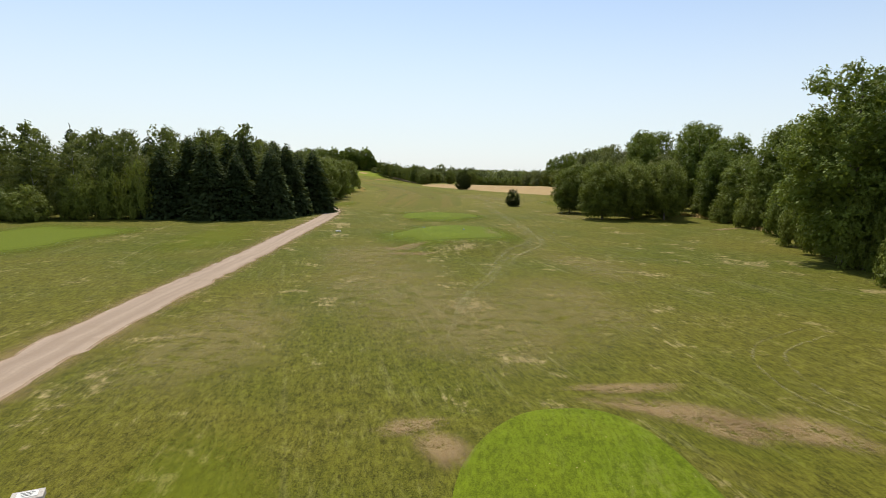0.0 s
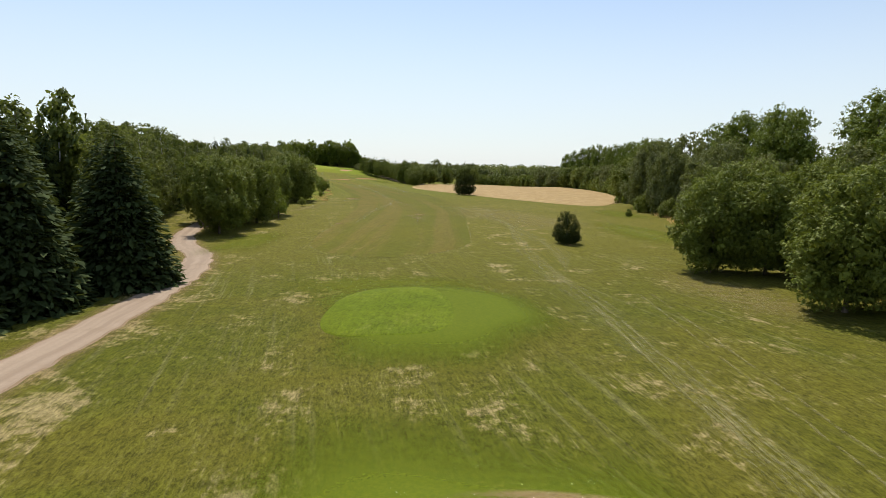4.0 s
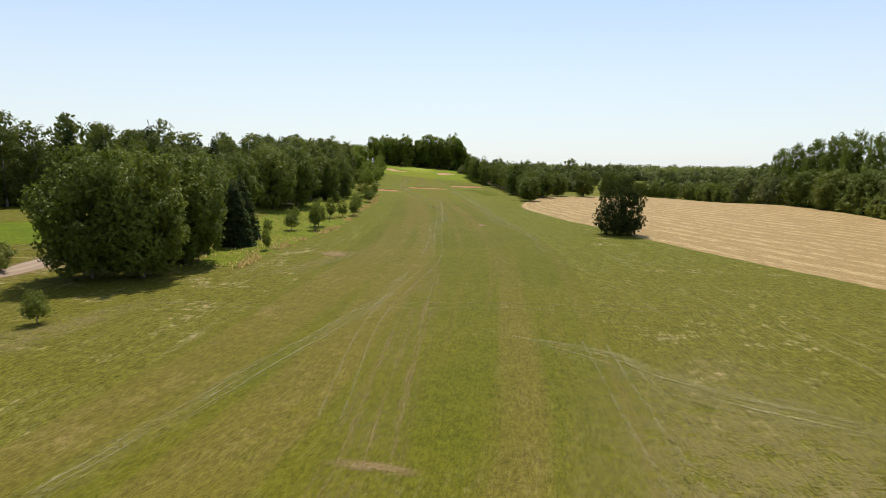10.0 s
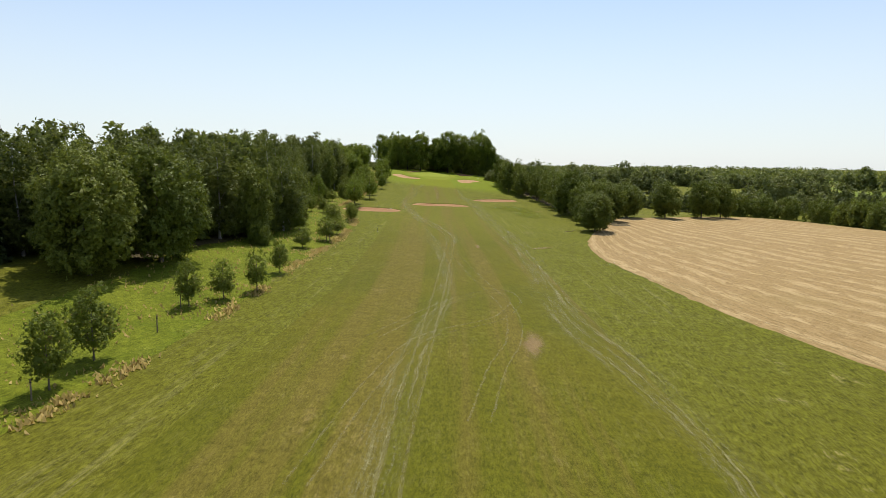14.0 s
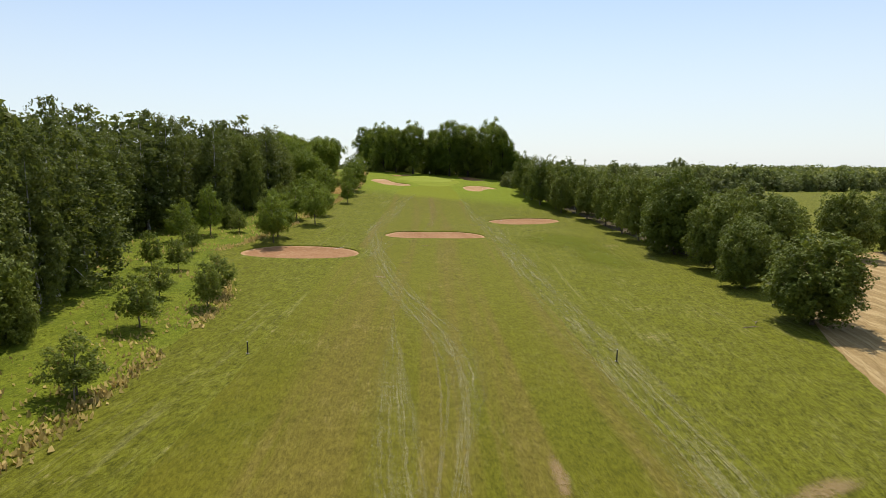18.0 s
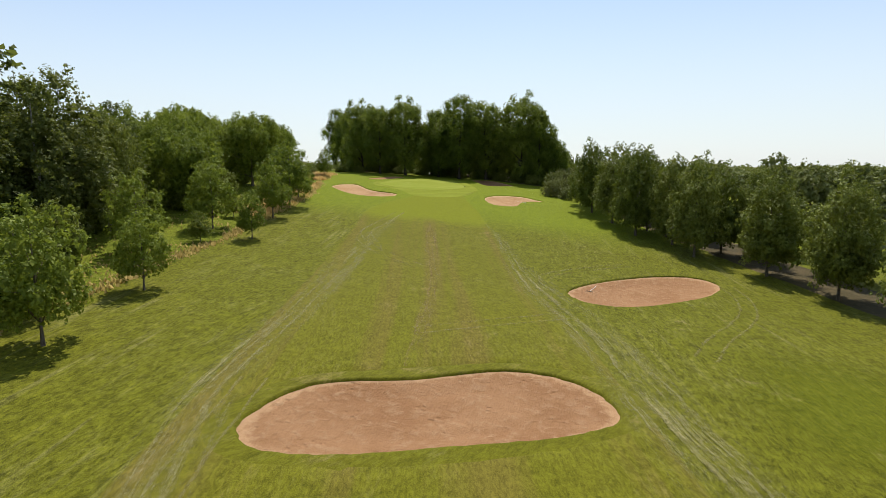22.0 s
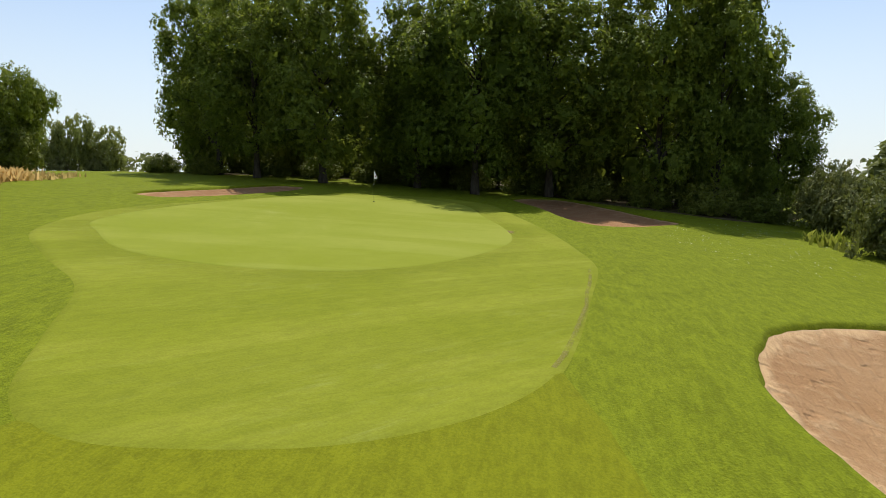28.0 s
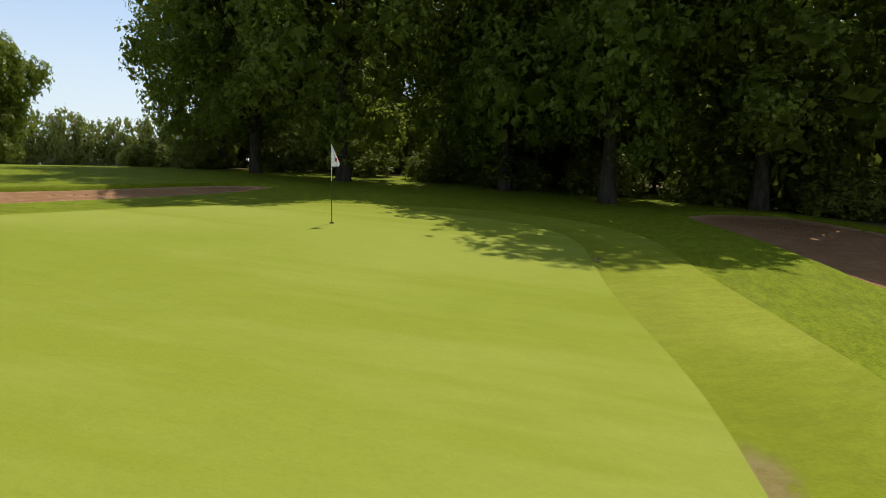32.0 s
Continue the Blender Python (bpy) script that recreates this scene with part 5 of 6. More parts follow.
for x, y, h, r in ((-98, 402, 6, 3.8), (-101, 418, 6, 3.8), (-104, 432, 6, 3.8), (-109, 443, 5.5, 3.8), (-113, 453, 5.5, 3.8), (-118, 466, 5.5, 3.8), (-107, 428, 7, 4), (-112, 440, 7, 4)):
    plant("back_bush", x, y, h, r, group="left wood")

# small trees and saplings beside the fairway
for x, y, h, r in ((-74.4, 387.7, 6.7, 2.5), (-72.2, 383.2, 7, 2.4), (-75.8, 401.2, 7.3, 2.6), (-81, 404.2, 6.2, 2.5), (-79.4, 411.6, 5.4, 2.0), (-82.4, 378, 5.4, 2), (-82.8, 384, 7, 2.1), (-84.2, 431.1, 5.0, 1.7), (-89, 442.4, 7.1, 2.5), (-91.6, 450.6, 8.8, 3.3), (-94.6, 458, 7, 2.5), (-106, 487.6, 5.4, 2.0),
                   (-88, 420, 7.2, 2.8), (-90.5, 433, 7.6, 2.8), (-31.1, 183.3, 5.8, 1.9)):
    plant("small_tree", x, y, h, r, group="small trees along the fairway")
for x, y, h, r in ((-35.1, 198.4, 3.8, 1.1), (-35.2, 204.3, 2.9, 0.8), (-34, 215, 2.4, 0.9), (-44.8, 212.9, 2.7, 0.8), (-36, 200.4, 2.7, 1.0), (-36.6, 250.2, 3, 0.7), (-40.4, 272.6, 4.8, 1.4), (-45.3, 265.5, 2.2, 0.8), (-43.5, 270, 3.4, 1.2), (-42.1, 277.2, 5, 1.6),
                   (-45.7, 290.5, 4.2, 1.3), (-44.7, 294, 3.9, 1.3), (-43.9, 298.2, 4.4, 1.2), (-46.6, 306.8, 3.9, 1.1), (-52.5, 322.4, 3.2, 1.4), (-52.8, 330.4, 4.0, 1.6)):
    plant("young_tree", x, y, h, r * 1.2, group="saplings in the long grass")
for x, y, h, r in ((-54.5, 337.4, 3.4, 1.4), (-59.8, 347.1, 4, 1.5), (-56.6, 330.4, 1.6, 0.6), (-59.4, 353.7, 3.8, 1.2), (-60.6, 335.7, 2.8, 1.3), (-87.4, 383, 4, 1.5), (-80.9, 388, 3.2, 1.3), (-60.9, 357.2, 3.7, 1.4), (-70.6, 363.4, 3.2, 1.3), (-73.2, 362.7, 3.8, 1.2),
                   (-64.2, 353.8, 3.2, 1.2), (-87.4, 427.2, 3, 1.2), (-103.6, 447.9, 2.2, 0.8), (-105, 478, 2.4, 1.0), (-50, 284, 2.4, 0.9), (-48, 279, 1.8, 0.7), (-76, 372, 3.4, 1.2), (-93, 440, 3, 1.2), (-97, 452, 2.6, 1.1)):
    plant("young_tree", x, y, h, r * 1.2, group="saplings in the long grass")

for x, y, h, r in ((-83, 399, 4.2, 2), (-86, 408, 4.6, 2.2), (-80.4, 395.4, 2.6, 1.4), (-84.6, 391, 3.6, 1.8), (-90, 414, 5, 2.4), (-64, 341, 4, 2.2), (-58, 320, 3.4, 2), (-112, 492, 2.2, 2), (-109.6, 486.4, 2, 1.6), (-46, 256, 3.4, 2.2), (-50, 262.4, 3, 1.8), (-52, 226, 2.4, 2.2), (-56, 230, 1.8, 2)):
    plant("bush", x, y, h, r, label="young scrub bush in the long grass", group="scrub at the wood's edge")

# tree row on the right, from the hay field to the green
for x, y, h, r in ((-12.6, 367.4, 7.4, 4.2), (-14.8, 381.5, 7.2, 3.4), (-19.6, 403.6, 11.8, 5.0), (-20.8, 408.5, 11.6, 4.8), (-5.4, 408, 9.4, 4.8), (4.4, 412.8, 10.2, 4.7), (14.4, 420, 10.8, 4.8), (-13, 402, 9.6, 4.4), (-10, 394, 9, 4.2), (20, 425, 10.4, 4.4),
                   (-24, 417, 11.6, 4.2), (-17, 415, 11, 4.4), (-26.6, 426, 11.6, 4.0), (-29.6, 436, 11, 3.9), (-33.6, 443, 10.4, 3.8), (-39.6, 449, 10.6, 3.6), (-22, 430, 11, 4.2), (-16, 392, 9, 4.0), (-26, 446, 10.4, 4)):
    plant("row_tree" if y > 404 and x < -16 else "hornbeam_tree", x, y, h * (0.93 if y > 404 else 1.0), r * (0.9 if y > 404 else 1.0), group="tree row right of the fairway")
for x, y, h, r in ((-41.4, 455, 10.4, 3.4), (-45.6, 458.6, 11, 3.6), (-36.4, 452, 9.4, 3), (-33, 452, 9.8, 3), (-48.6, 466.4, 10.8, 3.9), (-44, 463, 10.2, 3.2), (-43.6, 472.6, 9.8, 3.4), (-51.8, 474, 10.4, 3.5), (-52.6, 481, 10, 3.4), (-38, 462, 9.8, 3.2), (-36, 472, 9.6, 3.2), (-46, 481, 9.6, 3.4), (-30, 458, 9.6, 3.2)):
    plant("row_tree", x, y, h, r, group="tree row right of the fairway")
for x, y, h, r in ((-60.4, 498, 5.0, 2.6), (-58.6, 495, 3.8, 2.4), (-59.6, 489.6, 4.0, 2.2), (-55, 503, 5.4, 3), (-48.6, 518, 4.6, 3), (-57, 508, 6, 3.2), (-51, 500, 4.4, 2.8), (-46, 508, 4.2, 3), (-54, 491, 4.2, 2.4), (-56.6, 487, 4.4, 2.2), (-43, 498, 4, 3), (-58.4, 513, 5.6, 2.8), (-59.8, 508, 5, 2.6), (-55.6, 521, 6.4, 3.2), (-52, 512, 5.6, 3.2)):
    plant("scrub_bush" if int(x * 10) % 3 else "bush", x, y, h * (0.8 if x < -58 else 0.5), r, group="scrub right of the green")

# the oak copse behind the green
for x, y, h, r in ((-109.2, 513.6, 17.0, 5.5), (-103.6, 511.4, 15.4, 6.0), (-97, 511.2, 17.6, 6.4), (-89.8, 515, 15.4, 5.6), (-84.2, 513.4, 18.8, 6.8), (-78.6, 517.6, 18, 7.2), (-69.8, 516.4, 20, 6.6), (-65.6, 515.4, 16.6, 4.3), (-61.6, 515, 10.2, 3.4), (-91, 522, 15.6, 6),
                   (-112, 528, 13.4, 6), (-104, 529, 12.6, 6.4), (-95, 530, 13, 6.4), (-87, 530, 12.6, 6.4), (-79, 531, 14, 6.4), (-70, 529, 14, 6), (-118.6, 525, 15, 4.8), (-125, 534, 17, 5.6), (-119, 538, 16, 6)):
    plant("oak_tree", x, y, h, r, group="oak copse")
for x, y, h, r in ((-114, 511.6, 3.4, 2.6), (-109.5, 512, 3.0, 2.4), (-104.6, 514.4, 3.8, 2.8), (-100, 516.6, 4.2, 3), (-94.6, 517, 4.0, 3), (-90, 516.6, 3.4, 2.8), (-85.6, 518.4, 4.4, 3), (-80.4, 518.8, 4.6, 3), (-75, 517.6, 4.2, 3), (-70.4, 514.8, 3.8, 2.8), (-66.4, 512.6, 4.4, 2.8), (-63, 511, 3.6, 2.4),
                   (-101, 524, 6, 3.6), (-90, 525, 6.5, 3.6), (-78, 525, 6.5, 3.6), (-70, 522, 6.5, 3.4), (-109, 520, 6, 3.6), (-63, 516, 5, 3)):
    plant("bush", x, y, h * 0.55, r * 0.8, label="shaded undergrowth at the foot of the oaks", group="oak copse")
for k in range(12):
    plant("back_bush", -113 + 4.5 * k, 523 - 0.008 * (k * 4.6 - 27) ** 2 + 6 * (k % 2), 6.5 + 1.5 * (k % 3), 3.8, label="shaded thicket between the oaks", group="oak copse")
for k in range(11):
    plant("back_bush", -124 + 6.2 * k, 546 + 6 * math.sin(k * 1.3) - 0.9 * abs(k - 5), 8.5, 4.4, label="tall shaded thicket under the oaks", group="oak copse")
for k in range(11):
    plant("rise_tree", -178 - 4.4 * k, 566 - 3.2 * k, 9.4 + 0.7 * (k * 7 % 4), 3.9, group="hedge on the rise")
for k in range(9):
    plant("scrub_bush", -178 - 5.4 * k, 563 - 3.9 * k, 2.6 + 0.6 * (k % 3), 3.0, label="low thorn bush under the hedge trees", group="hedge on the rise")
for x, y, h, r in ((-127, 507, 4.6, 3), (-131, 502, 4.8, 3.4), (-124, 497, 4.4, 3), (-119, 489, 4.4, 3), (-122, 482, 4.4, 3.2), (-114, 474, 4.2, 3.2), (-110, 464, 4.4, 3.2), (-104, 452, 4.4, 3), (-101, 441, 4.4, 3)):
    plant("bush", x, y, h, r, label="leafy scrub under the robinias", group="robinias by the green")

# trees along the far side of the hay field
for x, y, h, r in ((60, 252, 13, 5.4), (64, 262, 12.5, 5.2), (69, 274, 12, 5), (72, 287, 12, 5), (74, 300, 12, 5), (75.5, 313, 11.6, 4.8), (76, 326, 11.6, 5), (76, 339, 11.4, 5), (75, 352, 11, 5), (72, 365, 10.8, 5), (69, 377, 10.6, 5), (64, 389, 10, 4.8), (59, 401, 9.6, 4.6)):
    plant("willow_tree" if (int(x) % 3) else "hornbeam_tree", x, y, h, r * 1.22, label="rounded tree in the hedge beyond the hay field", group="field hedge")
for p in open_curve([(57, 247), (63, 262), (68.5, 288), (71.5, 320), (71.5, 350), (67.5, 376), (58, 399), (48, 421)], 4.6):
    plant("back_bush", p[0] + 1.0, p[1], 5.6 + 1.2 * math.sin(p[1]), 3.8, label="dark hedge bush beyond the hay field", group="field hedge")
for x, y, h, r in ((54, 411, 7, 4), (50, 419, 7, 4), (45, 427, 6.6, 4), (39, 434, 6.4, 4), (33, 437, 6.4, 4), (27, 438, 6.4, 4), (62, 396, 7, 4)):
    plant("bush", x, y, h, r, label="dark hedge bush beyond the hay field", group="field hedge")
for x, y, h, r in ((80, 300, 19.5, 4.6), (82, 312, 19, 4.8), (84, 324, 19.5, 4.6), (85, 336, 19.5, 4.8), (86, 348, 19, 4.6), (87, 362, 19.5, 5), (88, 378, 19, 5), (74, 268, 18, 5), (78, 284, 18.5, 5), (87, 391, 20.5, 4.8), (86, 403, 21, 4.8), (84, 415, 21, 4.8), (82, 427, 20, 4.8), (80, 438, 19, 4.8)):
    plant("poplar_tree", x, y, h * 1.1, r, label="tall poplar behind the field hedge", group="poplar belt")


# ---- far woods and hedges in the plain ----
def far_belt(points, gap, h, r, seed, per=150, leaf=1.3):
    rng = np.random.default_rng(seed)
    c = open_curve(points, gap)
    parts = []
    for p in c:
        for k in range(2):
            x, y = p + rng.normal(size=2) * gap * 0.5
            hh, rr = h * rng.uniform(0.6, 1.2), r * rng.uniform(0.7, 1.3)
            n = per
            d = rng.normal(size=(n, 3))
            d /= np.linalg.norm(d, axis=1)[:, None]
            lump = 0.8 + 0.3 * np.sin(d[:, 0] * 5 + k) * np.sin(d[:, 1] * 5 + x)
            q = d * lump[:, None] * (rr, rr, hh * 0.52) + (x, y, float(height(x, y)) + hh * 0.5)
            parts.append(leaves(rng, q, d + rng.normal(size=(n, 3)) * 0.4 + (0, 0, 0.3), leaf, 1.3))
    v, f = join(parts)
    ob = new("distant_trees", mesh_of("distant_trees", v, f, leaf_far, shade=False))
    return tagged(ob, "distant belt of hedgerow trees across the plain", "distant trees", kind="stuff")


def hedge(points, gap, h, r, seed, label=""):
    pick = random.Random(seed)
    for p in open_curve(points, gap):
        plant("hedge_tree", p[0] + pick.uniform(-2, 2), p[1] + pick.uniform(-2, 2), h * pick.uniform(0.65, 1.25), r * pick.uniform(0.8, 1.25), label=label, group="hedgerow trees")


hedge([(26, 446), (45, 462), (66, 462), (90, 450)], 6.5, 6, 4.6, 1)
hedge([(40, 496), (70, 526), (92, 498), (124, 470), (150, 440)], 8.5, 10, 5.6, 2)
hedge([(-20, 560), (30, 604), (60, 636), (110, 650)], 10, 9, 6, 3)
hedge([(124, 640), (160, 600), (210, 570), (260, 520)], 10, 11, 6, 4)
hedge([(-46, 530), (-30, 540), (-10, 520), (10, 500)], 8, 7, 5, 5)
hedge([(-24, 470), (-10, 460), (6, 450), (20, 440)], 7, 5.5, 4.0, 6)
far_belt([(-60, 680), (0, 720), (80, 760), (140, 830), (260, 830)], 12, 12, 7, 5, 90, 1.4)
far_belt([(200, 420), (240, 470), (300, 470), (400, 450), (520, 470)], 12, 13, 7, 6, 90, 1.4)
far_belt([(270, 640), (340, 660), (430, 640), (560, 600)], 12, 13, 7, 7, 90, 1.4)
far_belt([(-200, 900), (-60, 920), (80, 960), (260, 920), (420, 820), (620, 800)], 16, 13, 9, 8, 80, 2.0)
far_belt([(-300, 1150), (0, 1180), (300, 1120), (600, 1000), (900, 900)], 20, 13, 11, 9, 70, 2.6)
far_belt([(-500, 1500), (0, 1560), (500, 1450), (1000, 1200), (1400, 900)], 28, 14, 15, 10, 60, 3.6)
far_belt([(-900, 2000), (0, 2150), (900, 1900), (1700, 1300), (2100, 600)], 40, 15, 22, 11, 50, 5.0)
far_belt([(150, 120), (170, 200), (160, 290), (150, 380)], 9, 16, 7, 12, 90, 1.3)
far_belt([(-240, 560), (-300, 480), (-320, 380)], 12, 9, 7, 13, 80, 1.5)
far_belt([(-260, 640), (-200, 700), (-140, 740), (-100, 760)], 10, 8, 7, 14, 80, 1.6)


# ---- tall grass beside the fairway ----
def tufts(name, line, inner_line, count, seed, h, material, label, bias):
    """Many tufts of narrow blades between two lines, denser towards the first."""
    rng = np.random.default_rng(seed)
    k = rng.random(count) * (len(line) - 1)
    i = np.arange(len(line))
    u = rng.random(count)[:, None] ** bias
    a = np.stack([np.interp(k, i, line[:, j]) for j in (0, 1)], 1)
    b = np.stack([np.interp(k, i, inner_line[:, j]) for j in (0, 1)], 1)
    p = a * (1 - u) + b * u + rng.normal(size=(count, 2)) * 0.4
    keep = np.array([noise.noise((q[0] * 0.16, q[1] * 0.16, seed)) > -0.12 for q in p])
    p = p[keep]
    n = len(p)
    z = height(p[:, 0], p[:, 1])
    ang = rng.random(n) * 6.283
    hh = h * (0.5 + 0.8 * rng.random(n))
    w = 0.07 + 0.07 * rng.random(n)
    lean = rng.normal(size=(n, 2)) * 0.35 * hh[:, None]
    side = np.stack([np.cos(ang), np.sin(ang)], 1) * w[:, None]
    base = np.concatenate([p, z[:, None]], 1)
    o = np.zeros((n, 1))
    v = np.stack([base + np.hstack([-side, o]), base + np.hstack([side, o]), base + np.hstack([lean * 0.5 + side * 0.8, hh[:, None] * 0.65]), base + np.hstack([lean, hh[:, None]])], 1).reshape(-1, 3)
    ob = new(name, mesh_of(name, v, np.arange(4 * n).reshape(n, 4), material, shade=False))
    return tagged(ob, label, "long grass", kind="stuff")


tufts("long_grass", mow, inner, 9000, 3, 0.13, blade_green, "long green meadow grass between saplings", 0.9)
tufts("straw_grass", mow, inner, 15000, 5, 0.30, blade_straw, "dry straw-coloured grass along the mowing line", 5.0)
edge_a = np.array([p for p in mow if p[1] > 440])
tufts("straw_grass", edge_a + (-0.6, 0), edge_a + (-4.5, 0.4), 9000, 15, 0.62, blade_straw, "tall dry grass along the mowing line by the green", 1.3)
bank_a = open_curve([(41, 40), (45, 58), (50, 78), (53, 98), (55, 115), (46, 152), (46, 176), (49, 200), (53, 218)], 2.0)
tufts("bank_grass", bank_a, bank_a + (4, 0), 5000, 8, 0.5, blade_straw, "dry grass at the foot of the right bank", 1.0)
scrub_a = open_curve([(-52, 478), (-57, 487), (-61, 495), (-63, 502)], 1.0)
tufts("scrub_grass", scrub_a, scrub_a + (4, 1), 4000, 9, 0.6, blade_green, "rank grass at the edge of the scrub", 1.0)


def specks(name, cx, cy, rx, ry, count, seed, material, label, category):
    rng = np.random.default_rng(seed)
    a, k = rng.random(count) * 6.283, np.sqrt(rng.random(count))
    x, y = cx + rx * k * np.cos(a), cy + ry * k * np.sin(a)
    keep = np.array([noise.noise((u * 0.7, v * 0.7, seed)) > -0.05 for u, v in zip(x, y)])
    x, y = x[keep], y[keep]
    p = np.stack([x, y, height(x, y) + 0.085], 1)
    v, f = leaves(rng, p, rng.normal(size=(len(p), 3)) * 0.3 + (0, 0, 1), 0.028, 1.5)
    return tagged(new(name, mesh_of(name, v, f, material, shade=False)), label, category, kind="stuff")


clover = plain("white_clover", (0.62, 0.62, 0.50), 0.8)
dead_leaf = plain("dead_leaf", (0.42, 0.30, 0.16), 0.8)
specks("clover_flowers", -64.6, 498, 6, 8, 900, 21, clover, "white clover flowers scattered in the turf", "clover")
specks("clover_flowers", 3, 78, 9, 13, 700, 22, clover, "white clover flowers on the tee mound", "clover")
specks("fallen_leaves", 5, 14, 3, 5, 60, 23, dead_leaf, "dry fallen leaves on the tee", "leaves")
specks("fallen_leaves", -60, 430, 14, 30, 160, 24, dead_leaf, "dry fallen leaves on the fairway", "leaves")
specks("fallen_leaves", -10, 200, 14, 40, 160, 25, dead_leaf, "dry fallen leaves on the fairway", "leaves")


# ---- small things ----
def bm_box(bm, x, y, z, sx, sy, sz, turn=None, bevel=0.0):
    m = Matrix.Translation((x, y, z))
    if turn is not None:
        m = m @ turn
    made = bmesh.ops.create_cube(bm, size=1, matrix=m @ Matrix.Diagonal((sx, sy, sz, 1)))
    if bevel:
        edges = {e for v in made["verts"] for e in v.link_edges}
        bmesh.ops.bevel(bm, geom=list(edges), offset=bevel, segments=2, affect="EDGES", profile=0.6)


def bm_rod(bm, a, b, r1, r2=None, sides=10):
    a, b = Vector(a), Vector(b)
    d = b - a
    m = Matrix.Translation((a + b) / 2) @ d.to_track_quat("Z", "Y").to_matrix().to_4x4()
    bmesh.ops.create_cone(bm, cap_ends=True, segments=sides, radius1=r1, radius2=r1 if r2 is None else r2, depth=d.length, matrix=m)


def part(name, bm, material, parent, label=""):
    me = bpy.data.meshes.new(name)
    bm.to_mesh(me)
    bm.free()
    me.materials.append(material)
    ob = new(name, me)
    ob.parent = parent
    return tagged(ob, label)


def thing(name, x, y, label, category, group="", turn=0.0, lift=0.0):
    base = new(name)
    base.matrix_basis = pose(x, y, float(height(x, y)) + lift, 0, 0, turn)
    return tagged(base, label, category, group)


white = plain("white_paint", (0.78, 0.78, 0.76), 0.5)
cloth = plain("white_cloth", (0.75, 0.75, 0.77), 0.85)
red_print = plain("red_print", (0.50, 0.05, 0.05), 0.8)
steel = plain("dull_steel", (0.35, 0.35, 0.36), 0.4, 0.8)
blue_paint = plain("blue_paint", (0.035, 0.09, 0.34), 0.45)
dark_paint = plain("dark_paint", (0.035, 0.033, 0.03), 0.55)
concrete = plain("pale_concrete", (0.47, 0.42, 0.35), 0.9, 0.0, 0.3)
rubber = plain("black_rubber", (0.02, 0.02, 0.02), 0.8)
cream = plain("cream_body", (0.62, 0.60, 0.53), 0.4)
black = plain("hole_shade_black", (0.015, 0.015, 0.012), 0.9)


def flagstick(x, y):
    base = thing("flagstick", x, y, "thin golf flagstick with a limp white flag in the hole", "flagstick", lift=0.078)
    bm = bmesh.new()
    bm_rod(bm, (0, 0, -0.12), (0.01, 0, 1.0), 0.011, 0.010)
    part("lower_pole", bm, dark_paint, base, "dark lower half of the pole")
    bm = bmesh.new()
    bm_rod(bm, (0.01, 0, 1.0), (0.02, 0, 1.86), 0.010, 0.008)
    part("upper_pole", bm, white, base, "white upper half of the pole")
    bm = bmesh.new()
    rows, cols = 9, 6
    grid = []
    for i in range(rows):
        v = i / (rows - 1)
        wide = 0.03 + 0.21 * min(1.0, v * 1.15) if v < 0.9 else 0.20
        grid.append([bm.verts.new((0.02 + wide * (j / (cols - 1)) * 0.82, 0.035 * math.sin(j * 1.7 + v * 4) * (j / cols), 1.86 - 0.52 * v - 0.05 * (j / cols) * (1 - v))) for j in range(cols)])
    for i in range(rows - 1):
        for j in range(cols - 1):
            bm.faces.new((grid[i][j], grid[i + 1][j], grid[i + 1][j + 1], grid[i][j + 1]))
    bmesh.ops.solidify(bm, geom=bm.faces[:], thickness=0.004)
    flag = part("flag", bm, cloth, base, "limp white cloth flag with a small red print")
    bm = bmesh.new()
    bm_box(bm, 0.12, -0.012, 1.5, 0.05, 0.012, 0.09, None, 0.003)
    part("print", bm, red_print, flag, "small faded red print")
    # solid plug; its black top paints the shade inside the cup
    bm = bmesh.new()
    bm_rod(bm, (0, 0, -0.10), (0, 0, 0.003), 0.054, 0.054, 20)
    part("cup", bm, black, base, "black plug painted as the shaded hole cup")
    base.rotation_euler = (0, 0, radians(36))


flagstick(-87.0, 499.0)


def marker_post(x, y, h, label, group):
    base = thing("marker_post", x, y, label, "marker post", group)
    bm = bmesh.new()
    bm_rod(bm, (0, 0, -0.2), (0.02, 0, h), 0.045, 0.04, 10)
    part("post", bm, dark_paint, base)
    bm = bmesh.new()
    bm_rod(bm, (0.02, 0, h), (0.021, 0, h + 0.04), 0.043, 0.015, 10)
    part("cap", bm, white, base, "pale rounded cap")
    bm = bmesh.new()
    bm_box(bm, 0.0, 0, 0.03, 0.2, 0.12, 0.06, None, 0.01)
    part("foot", bm, concrete, base, "small pale foot block")


marker_post(-50.8, 346.6, 0.82, "short dark distance post on the fairway's edge", "distance posts")
marker_post(-27.8, 353.6, 0.82, "short dark distance post beside the long fairway", "distance posts")


def stake(x, y, h):
    base = thing("wooden_stake", x, y, "weathered wooden stake in the long grass", "stake", "tree stakes")
    bm = bmesh.new()
    bm_rod(bm, (0, 0, -0.2), (0.03, 0.02, h), 0.05, 0.042, 8)
    part("post", bm, wood_stake, base)
    bm = bmesh.new()
    bm_rod(bm, (0.028, 0.018, h * 0.82), (0.029, 0.019, h * 0.86), 0.056, 0.056, 10)
    part("strap", bm, rubber, base, "black rubber tie")


